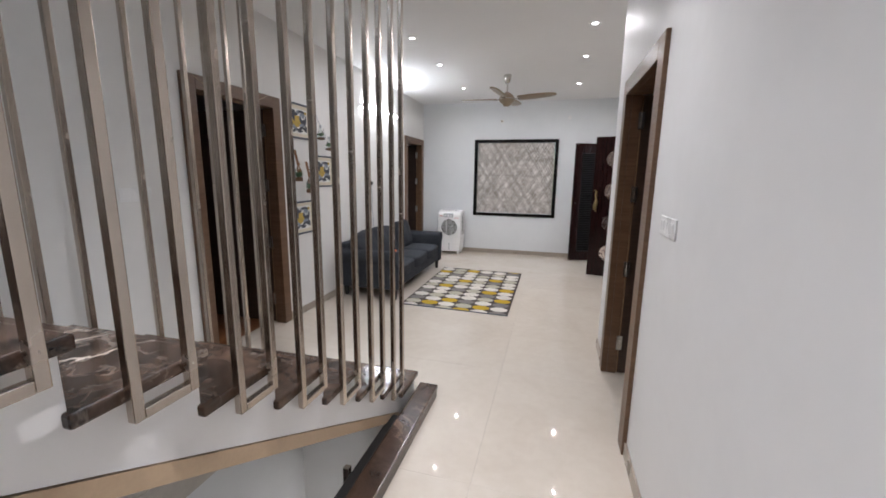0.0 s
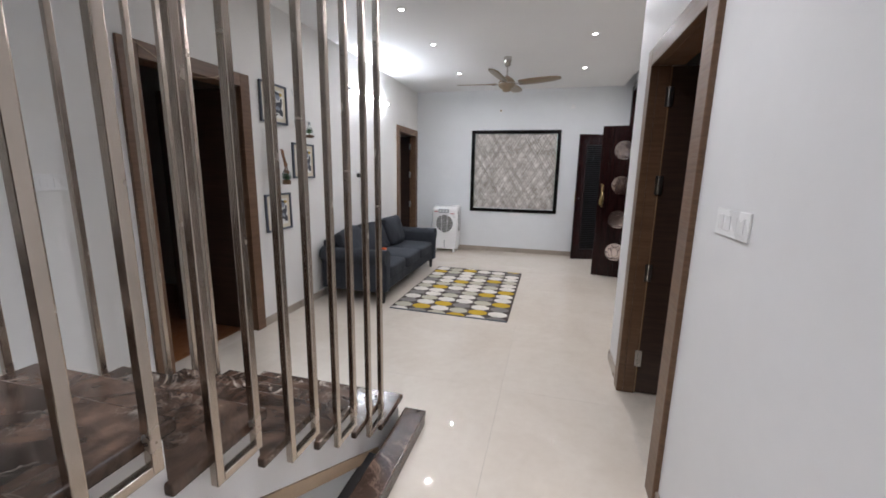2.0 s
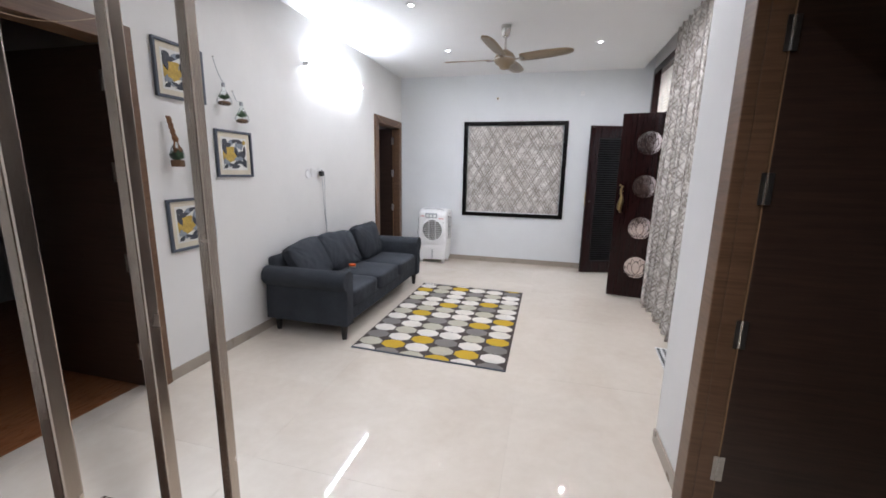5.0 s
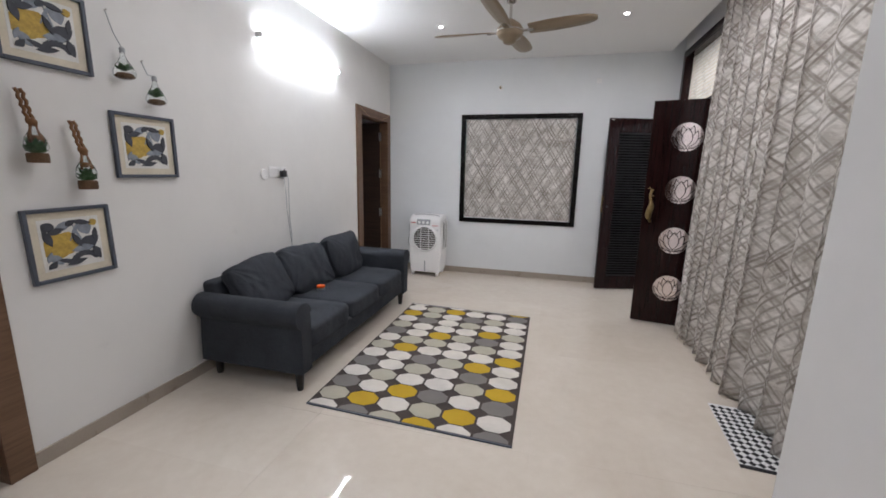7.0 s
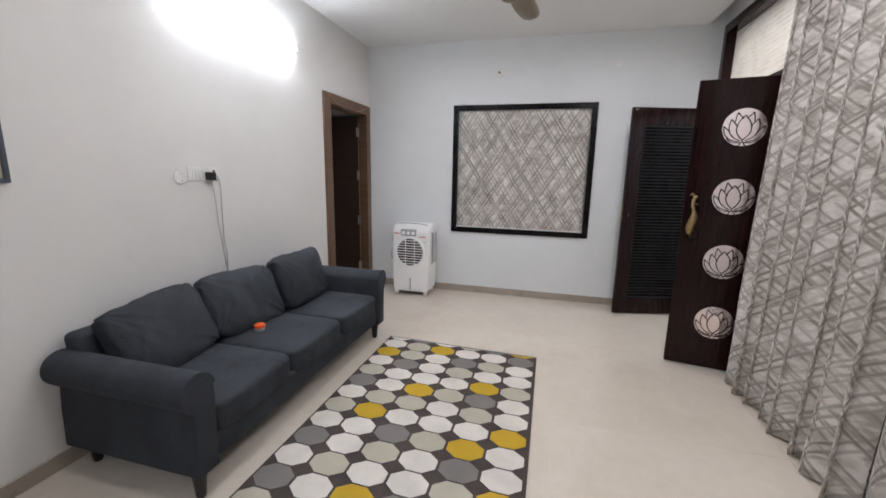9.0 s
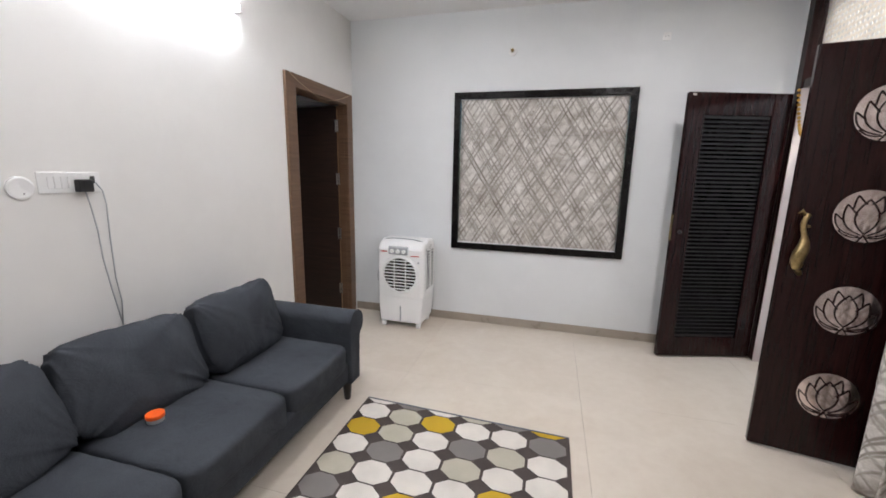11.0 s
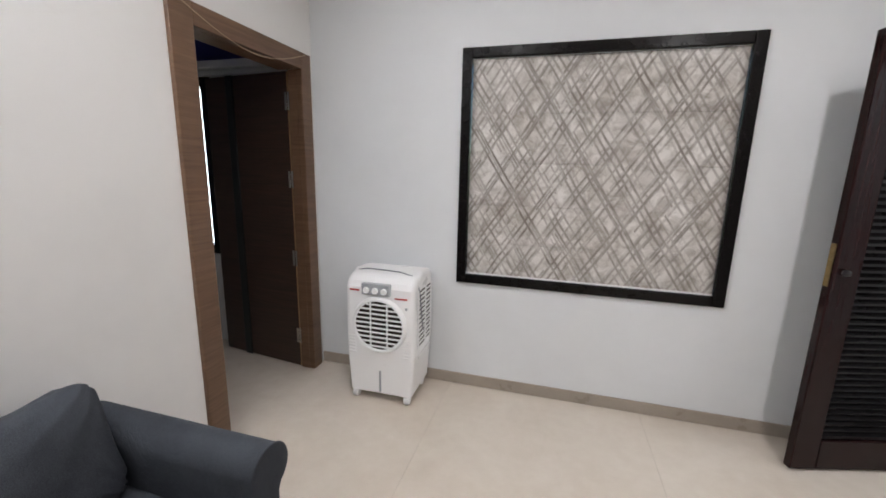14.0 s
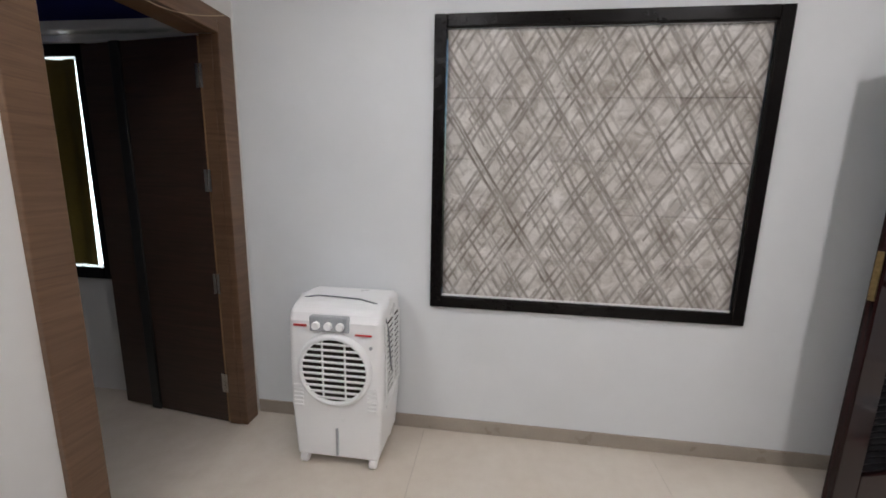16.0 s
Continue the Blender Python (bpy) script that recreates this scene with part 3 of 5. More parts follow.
def stairs():
    st = thing("staircase", pose(0, 0, 0), "dark veined marble stairs with white sides rising beside the passage", "staircase")
    under = lambda y: 0.088 + 0.5295 * (-0.654 - y)  # noqa: E731
    poly = [(FRONT1 - 0.02, -0.19), (FRONT1 - 0.02, TOP1 - 0.032)]
    for k in range(TREADS):
        zt = TOP1 + RISE * k - 0.032
        if k:
            poly.append((FRONT1 - 0.02 - RUN * k, zt))
        poly.append((FRONT1 - 0.02 - RUN * (k + 1), zt))
    yb = FRONT1 - 0.02 - RUN * TREADS
    poly += [(yb, under(yb)), (-0.54, under(-0.54)), (-0.54, -0.19)]
    part("carriage", prism(bmesh.new(), poly, SX0 + 0.03, SX1 - 0.022, "x"), M_WALL, st, "white painted zigzag side and soffit")
    lo = [(-0.56, under(-0.56) - 0.004), (yb, under(yb) - 0.004), (yb, under(yb) - 0.058), (-0.56, under(-0.56) - 0.058)]
    part("soffit_edge", prism(bmesh.new(), lo, SX1 - 0.12, SX1 - 0.018, "x"), M_BEIGE, st, "tan band under the flight")
    for k in range(TREADS):
        y1, z = FRONT1 - RUN * k, TOP1 + RISE * k
        part("tread", one_box(SX0, SX1, y1 - RUN - 0.03, y1, z - 0.032, z, bevel=0.006), M_MARBLE, st)
        part("riser", one_box(SX0 + 0.028, SX1 - 0.024, y1 - 0.03, y1 - 0.018, z - RISE + 0.001, z - 0.033), M_MARBLE, st)
    return st


stairs()

LOOP_LABEL = "tall square champagne steel screen bars joined by a foot"


def bar_loop():
    """Two tall square bars that hang past a tread's end and meet in a flat foot."""
    lp = thing("screen_loop", pose(0, 0, 0), LOOP_LABEL, "screen bars", "steel screen along the stairs")
    s, gap = 0.0115, 0.131
    for y in (0.0, gap):
        part("bar", one_box(-s, s, y - s, y + s, 0.0, 2.9, bevel=0.003), M_STEEL, lp)
    part("foot", one_box(-s, s, s, gap - s, 0.0, 0.022, bevel=0.002), M_STEEL, lp)
    return lp


proto = None
for x in (SX1 + 0.014, SX0 - 0.014):
    for k in range(1, 11):
        m = pose(x, -0.722 - RUN * (k - 1), 0.219 + 0.149 * (k - 1))
        if proto is None:
            proto = bar_loop()
            proto.matrix_world = m
        else:
            copy_thing(proto, m)

# kerb of the stairwell with the glass below it
kerb = thing("stair_kerb", pose(0, 0, 0), "dark veined marble kerb along the open stairwell", "kerb")
part("kerb_top", one_box(1.718, 1.843, -5.0, -0.262, 0.055, 0.086, bevel=0.005), M_KERB, kerb)
part("kerb_face", one_box(1.724, 1.838, -5.0, -0.268, -0.19, 0.054), M_KERB, kerb)
bal = thing("glass_balustrade", pose(0, 0, 0), "clear glass balustrade with a dark rail under the stairs", "balustrade")
bm = bmesh.new()
prism(bm, [(-0.62, 0.02), (-4.6, -2.10), (-4.6, -2.55), (-0.62, -0.80)], 1.683, 1.693, "x")
pane = part("glass_panel", bm, M_GLASS, bal)
pane.visible_shadow = False
bm = bmesh.new()
prism(bm, [(-0.66, 0.082), (-4.6, 0.082), (-4.6, 0.040), (-0.66, 0.040)], 1.672, 1.716, "x")
part("dark_rail", bm, M_DARK, bal)
low = thing("lower_stairs", pose(0, 0, 0), "dim marble stairs going down under the flight", "staircase")
for k in range(12):
    y1 = -1.1 - 0.27 * k
    part("step", one_box(0.76, 1.64, y1 - 0.30, y1, -0.75 - 0.155 * k - 0.12, -0.75 - 0.155 * k, bevel=0.004), M_MARBLE, low)
for k in range(6):
    part("post", one_box(1.60, 1.63, -1.1 - 0.3 * k, -1.07 - 0.3 * k, -1.3 - 0.17 * k, 0.05 - 0.17 * k + 0.0), M_STEEL, low)


# ---- window with a roman blind ----
win = tagged(thing("window_1", pose(1.798, BACK, 1.44), "square window in a black frame behind a printed roman blind", "window"), kind="structure")
WX, WZ, FW = 0.767, 0.712, 0.060
for a in ((-WX, -WX + FW, -WZ, WZ), (WX - FW, WX, -WZ, WZ)):
    part("frame_stile", one_box(a[0], a[1], -0.022, 0.06, a[2], a[3], bevel=0.006), M_BLACKWOOD, win)
for a in ((-WX + FW, WX - FW, -WZ, -WZ + FW), (-WX + FW, WX - FW, WZ - FW, WZ)):
    part("frame_rail", one_box(a[0], a[1], -0.022, 0.06, a[2], a[3], bevel=0.006), M_BLACKWOOD, win)
p = part("pane", one_box(-WX + FW, WX - FW, 0.07, 0.076, -WZ + FW, WZ - FW), M_GLASS, win)
BW, BH = WX - FW - 0.004, WZ - FW - 0.004
SEAMS = (0.0, 0.165, 0.35, 0.545, 0.765, 1.0)
blind = thing("roman_blind", pose(1.798, BACK, 1.44), "pale grey roman blind with a crossing line print, let down", "blind")
for k in range(5):
    lo, hi = -BH + 2 * BH * SEAMS[k], -BH + 2 * BH * SEAMS[k + 1]
    bm = bmesh.new()
    rows = []
    for i in range(21):
        f = (i / 20) ** 1.6
        rows.append([])
        for j in range(33):
            g = j / 32
            # each fold swells towards its lower edge and tucks under the next seam
            lip = 0.0025 * max(0.0, 1 - f / 0.06) if k else 0.0
            y = 0.004 - lip + 0.004 * noise.noise(Vector((g * 7, (f + k) * 1.5, 4)))
            z = lo + (hi - lo) * f - (0.002 if i == 0 and k else 0.0)
            rows[-1].append(bm.verts.new((-BW + 2 * BW * g, y, z)))
    for a, b in zip(rows, rows[1:]):
        for j in range(32):
            bm.faces.new((a[j], a[j + 1], b[j + 1], b[j]))
    ob = part("fold", bm, M_BLIND, blind, smooth=True)
    ob.modifiers.new("thick", "SOLIDIFY").thickness = 0.002
part("bottom_bar", one_box(-BW, BW, -0.012, -0.004, -BH - 0.002, -BH + 0.008, bevel=0.002), M_PLASTIC, blind, "slim white bottom bar")

# hook plate over the window and a small plate beside it
nub = thing("wall_hook", pose(1.532, BACK, 2.473), "small brass lamp holder on a white plate", "wall fitting")
part("plate", lathe(bmesh.new(), [(0.034, -0.012), (0.036, 0.0)], 20, (0, 0, 0), "y"), M_PLASTIC, nub)
part("peg", lathe(bmesh.new(), [(0.008, -0.05), (0.014, -0.045), (0.014, -0.03), (0.01, -0.011)], 14, (0, 0, 0), "y"), M_BRASS, nub)
nub = thing("blank_plate", pose(2.72, BACK, 2.52), "small white blank plate with two holes", "wall fitting")
part("plate", one_box(-0.03, 0.03, -0.008, 0, -0.03, 0.03, bevel=0.003), M_PLASTIC, nub)
for dx in (-0.01, 0.01):
    part("hole", lathe(bmesh.new(), [(0.004, -0.0095), (0.004, -0.0075)], 8, (dx, 0, 0), "y"), M_GREYPL, nub)


# ---- entrance ----
ent = tagged(thing("entrance_frame", pose(3.62, 0, 0), "tall dark mahogany entrance frame with a glazed light above", "door frame"), kind="structure")
part("post", one_box(-0.03, 0.12, 4.86, 4.93, 0, 2.78, bevel=0.004), M_MAHOG, ent)
part("post", one_box(-0.03, 0.12, 3.50, 3.57, 0, 2.78, bevel=0.004), M_MAHOG, ent)
part("head", one_box(-0.03, 0.12, 3.57, 4.86, 2.70, 2.78, bevel=0.004), M_MAHOG, ent)
part("transom", one_box(-0.02, 0.12, 3.57, 4.86, 2.08, 2.14, bevel=0.004), M_MAHOG, ent)
pane = part("fanlight", one_box(0.05, 0.056, 3.57, 4.86, 2.14, 2.70), M_FROST, ent, "cream frosted pane with white dots")
pane.visible_shadow = False
bm = bmesh.new()
for i in range(36):
    for j in range(15):
        lathe(bm, [(0.011, 0.046), (0.011, 0.0495)], 8, (0, 3.59 + 0.0355 * i, 2.165 + 0.0365 * j), "x")
tagged(part("dots", bm, M_PLASTIC, pane), kind="stuff")
part("jamb_lining", one_box(-0.026, 0.115, 4.850, 4.859, 0, 2.08), M_PALE, ent, "pale laminate on the inner jamb")
screen = thing("porch_screen", pose(4.2, 0, 0), "white pierced screen outside above the entrance", "screen")
for i in range(18):
    part("slat", one_box(0, 0.03, 3.3 + 0.11 * i, 3.34 + 0.11 * i, 2.2, 3.0), M_WALL, screen)
for i in range(8):
    part("rail", one_box(-0.01, 0.0, 3.25, 5.3, 2.22 + 0.1 * i, 2.26 + 0.1 * i), M_WALL, screen)


def leaf_pose(hx, hy, fx, fy):
    """x runs from the hinge to the free edge."""
    return pose(hx, hy, 0.012, 0, 0, math.degrees(math.atan2(fy - hy, fx - hx)))


LW = 0.755
lou = thing("louvre_door", leaf_pose(3.572, 4.917, 2.845, 4.712), "dark mahogany entrance leaf with a louvred middle, open", "door")
for a in ((0, 0.13), (LW - 0.13, LW)):
    part("stile", one_box(a[0], a[1], -0.02, 0.02, 0, 2.04, bevel=0.005), M_MAHOG, lou)
for a in ((0, 0.16), (1.88, 2.04)):
    part("rail", one_box(0.13, LW - 0.13, -0.02, 0.02, a[0], a[1], bevel=0.005), M_MAHOG, lou)
part("mesh_backing", one_box(0.13, LW - 0.13, -0.006, 0.0, 0.16, 1.88), M_DARK, lou, "black backing")
for i in range(54):
    z = 0.185 + 0.0313 * i
    bm = bmesh.new()
    prism(bm, [(0.002, z + 0.016), (0.0175, z + 0.003), (0.016, z), (0.001, z + 0.013)], 0.135, LW - 0.135, "x")
    part("slat", bm, M_SLAT, lou)
part("lock_plate", one_box(LW, LW + 0.006, -0.012, 0.012, 0.95, 1.15, bevel=0.002), M_BRASS, lou)
part("bolt_knob", lathe(bmesh.new(), [(0.012, 0.02), (0.016, 0.028), (0.012, 0.045), (0.006, 0.05)], 12, (LW - 0.05, 0, 1.02), "y"), M_DARK, lou)
part("maker_plate", one_box(LW - 0.05, LW - 0.02, 0.02, 0.022, 2.015, 2.03), M_CHROME, lou)


def lotus(parent, cx, cz, r, y):
    """A round pale inset with a lotus drawn in dark fretwork."""
    disc = part("round_inset", lathe(bmesh.new(), [(r, -0.008), (r, -0.003)], 40, (cx, y, cz), "y"), M_LOTUS, parent, "pale pink round inset with lotus fretwork")
    bm = bmesh.new()

    def line(pts, w=0.0042):
        for (x0, z0), (x1, z1) in zip(pts, pts[1:]):
            dx, dz = x1 - x0, z1 - z0
            n = math.hypot(dx, dz) or 1
            ox, oz = -dz / n * w / 2, dx / n * w / 2
            prism(bm, [(cx + x0 + ox, cz + z0 + oz), (cx + x1 + ox, cz + z1 + oz), (cx + x1 - ox, cz + z1 - oz), (cx + x0 - ox, cz + z0 - oz)], y - 0.003, y + 0.001, "y")

    def bow(p0, p1, p2):
        pts = []
        for i in range(15):
            f = i / 14
            pts.append(tuple(r * ((1 - f) ** 2 * p0[n] + 2 * f * (1 - f) * p1[n] + f * f * p2[n]) for n in (0, 1)))
        line(pts, 0.0058)
    for s in (-1, 1):
        bow((0, -0.66), (s * 0.66, -0.10), (0, 0.62))
        bow((s * 0.10, -0.70), (s * 0.86, -0.42), (s * 0.60, 0.42))
        bow((s * 0.27, 0.02), (s * 0.42, 0.22), (s * 0.60, 0.42))
        bow((s * 0.14, -0.76), (s * 0.92, -0.66), (s * 0.90, 0.06))
        bow((s * 0.60, -0.22), (s * 0.74, -0.10), (s * 0.90, 0.06))
        bow((s * 0.10, -0.80), (s * 0.50, -0.86), (s * 0.74, -0.56))
        bow((s * 0.06, 0.44), (s * 0.20, 0.56), (s * 0.34, 0.76))
        bow((s * 0.34, 0.76), (s * 0.42, 0.52), (s * 0.42, 0.26))
        bow((0, -0.70), (s * 0.05, -0.82), (s * 0.16, -0.96))
    rim = [(r * math.cos(a * math.tau / 40), r * math.sin(a * math.tau / 40)) for a in range(41)]
    line(rim, 0.006)
    part("fretwork", bm, M_MAHOG, disc, "dark fretwork petals")


LL = 0.56
lot = thing("lotus_door", leaf_pose(3.63, 3.575, 3.077, 3.684), "dark mahogany entrance leaf with four lotus insets, open", "door")
part("panel", one_box(0, LL, -0.019, 0.019, 0, 2.045, bevel=0.005), M_MAHOG, lot)
for z in (1.735, 1.275, 0.815, 0.362):
    lotus(lot, LL - 0.285, z - 0.006, 0.125, 0.026)
bm = bmesh.new()
pts = [(0.02 * math.sin(f * 3.0) + 0.012 * math.sin(f * 9), 0.045 + 0.012 * math.sin(f * math.pi), 0.30 * f) for f in [i / 18 for i in range(19)]]
rad = [0.006 + 0.022 * math.sin(math.pi * min(1, (i + 1) / 14)) if i < 13 else 0.012 for i in range(19)]
tube(bm, pts, rad, 12)
tube(bm, [(0.02, 0.045, 0.29), (0.035, 0.05, 0.315), (0.05, 0.05, 0.30)], [0.008, 0.007, 0.003], 8)
tube(bm, [(0, 0.0, 0.05), (0, 0.05, 0.05)], 0.007, 8)
tube(bm, [(0, 0.0, 0.24), (0, 0.05, 0.24)], 0.007, 8)
h = part("pull_handle", bm, M_BRASS, lot, "ornate brass peacock pull handle", True)
h.matrix_local = pose(LL - 0.075, 0.012, 0.97)
# garland of beads hanging by the frame
gar = thing("bead_garland", pose(3.585, 4.82, 0), "hanging garland of amber wooden beads", "garland")
for i in range(30):
    f = i / 29
    bm = bmesh.new()
    bmesh.ops.create_icosphere(bm, subdivisions=1, radius=0.013)
    bmesh.ops.translate(bm, vec=(-0.02, -0.30 * f, 2.06 - 0.30 * math.sin(math.pi * f) - 0.05 * f), verts=bm.verts[:])
    part("bead", bm, M_BEAD, gar, smooth=True)

# step stool
stl = thing("step_stool", pose(3.775, 4.60, 0, 0, 0, 8), "low white plastic step stool with a grey top", "stool")
for s in (-1, 1):
    bm = prism(bmesh.new(), [(-0.125, 0), (-0.075, 0), (-0.05, 0.06), (0.05, 0.06), (0.075, 0), (0.125, 0), (0.10, 0.17), (-0.10, 0.17)], s * 0.165 - 0.010, s * 0.165 + 0.010, "y")
    part("end_panel", bm, M_PLASTIC, stl)
    bm = prism(bmesh.new(), [(-0.155, 0), (-0.10, 0), (-0.075, 0.055), (0.075, 0.055), (0.10, 0), (0.155, 0), (0.155, 0.17), (-0.155, 0.17)], s * 0.105 - 0.008, s * 0.105 + 0.008, "x")
    part("side_panel", bm, M_PLASTIC, stl)
part("top", one_box(-0.125, 0.125, -0.185, 0.185, 0.17, 0.20, bevel=0.012), M_PLASTIC, stl)
part("grip_pad", one_box(-0.09, 0.09, -0.15, 0.15, 0.20, 0.204, bevel=0.001), M_GREYPL, stl)


# ---- curtain ----
def curtain(name, y0, y1, x, ztop, amp, folds, seed, label, flare, zlow=0.012):
    nu, nv = folds * 18, 48
    width = (y1 - y0) * 1.5
    verts, faces, uvs = [], [], []
    for j in range(nv + 1):
        f = j / nv
        z = ztop + (zlow - ztop) * f
        for i in range(nu + 1):
            g = i / nu
            ph = g * folds * math.tau + 0.9 * noise.noise(Vector((g * 6, seed, 0.6 * f)))
            a = amp * (0.85 + 0.25 * f) * (1 + 0.5 * noise.noise(Vector((g * folds * 0.7, seed + 2, f))))
            yy = y0 + (y1 - y0) * g + 0.35 * amp * math.sin(2 * ph) + 0.05 * f * noise.noise(Vector((g * 5, seed + 9, f * 2)))
            xx = x + a * math.sin(ph) - flare * f ** 1.5 * (0.6 + 0.8 * noise.noise(Vector((g * 4, seed + 5, 0))))
            verts.append((min(xx, 3.60), yy, z))
            uvs.append((width * g, z))
    for j in range(nv):
        for i in range(nu):
            a = j * (nu + 1) + i
            faces.append((a, a + 1, a + nu + 2, a + nu + 1))
    me = bpy.data.meshes.new(name)
    me.from_pydata(verts, [], faces)
    layer = me.uv_layers.new(name="cloth")
    for lp in me.loops:
        layer.data[lp.index].uv = uvs[lp.vertex_index]
    ob = new(name, me)
    finish(ob, M_CLOTH, True)
    so = ob.modifiers.new("thick", "SOLIDIFY")
    so.thickness = 0.002
    return tagged(ob, label, "curtain", "entrance curtains")


curtain("curtain", 0.99, 2.25, 3.50, CEIL + 0.12, 0.050, 6, 3, "pale grey floor-length curtain with a crossing line print, drawn", 0.06)
curtain("curtain", 2.27, 3.46, 3.50, CEIL + 0.12, 0.052, 8, 8, "pale grey floor-length curtain with a crossing line print, gathered", 0.07)
rod = thing("curtain_rod", pose(3.52, 0, CEIL + 0.13), "steel curtain rod in the ceiling pocket", "curtain rod")
part("rod", tube(bmesh.new(), [(0, 0.94, 0), (0, 4.98, 0)], 0.012, 10), M_CHROME, rod)


# ---- checked mat ----
mt = thing("door_mat", pose(3.41, 1.92, 0, 0, 0, -5), "small black and white diamond woven door mat", "mat")
part("backing", one_box(-0.16, 0.16, -0.29, 0.29, 0.001, 0.006, bevel=0.002), M_MATW, mt)
part("hem", one_box(-0.162, 0.162, -0.305, -0.282, 0.001, 0.0075, bevel=0.002), M_MATB, mt)
bm = bmesh.new()
for i in range(8):
    for j in range(13):
        cx, cy = -0.14 + 0.04 * i, -0.26 + 0.0425 * j
        prism(bm, [(cx - 0.019, cy), (cx, cy - 0.02), (cx + 0.019, cy), (cx, cy + 0.02)], 0.0055, 0.0068, "z")
tagged(part("check_weave", bm, M_MATB, mt), kind="stuff")


# ---- rug ----
rug = thing("rug", pose(0.895, 1.504, 0), "flat charcoal rug with white, beige, grey and mustard octagons", "rug")
RX, RY, SKEW = 1.224, 1.940, -0.038


def skewed(x, y):
    """The rug lies slightly out of square."""
    return x, y + SKEW * x


def rug_strip(x0, x1, y0, y1, z0, z1):
    return prism(bmesh.new(), [skewed(x0, y0), skewed(x1, y0), skewed(x1, y1), skewed(x0, y1)], z0, z1, "z")


part("base", rug_strip(0, RX, 0, RY, 0.001, 0.009), M_RUGBASE, rug)
for y in (-0.010, RY):
    part("binding", rug_strip(-0.005, RX + 0.005, y, y + 0.010, 0.001, 0.0098), M_FRAME, rug, "dark stitched edge")
for x in (-0.006, RX):
    part("binding", rug_strip(x, x + 0.006, 0, RY, 0.001, 0.0096), M_RUGBASE, rug, "dark stitched edge")
PATTERN = "wgbywg bywbyw gwygwg wbwwby gwbwgw wwgbyw bywwwy wbbwbw gwybgw bwwwyb wgwbww ybwgbw wbywwg wgwbgy".split()
PX, PY = 0.2044, 0.1522
for j, row in enumerate(PATTERN):
    for i, c in enumerate(row):
        cx, cy = 0.093 + PX * i, -0.003 + PY * j
        poly = []
        for k in range(8):
            a = (k + 0.5) * math.tau / 8
            poly.append(skewed(min(max(cx + 0.1025 * math.cos(a), 0.004), RX - 0.004), min(max(cy + 0.0772 * math.sin(a), 0.004), RY - 0.004)))
        part("octagon", prism(bmesh.new(), poly, 0.0088, 0.0103, "z"), M_RUG[c], rug)


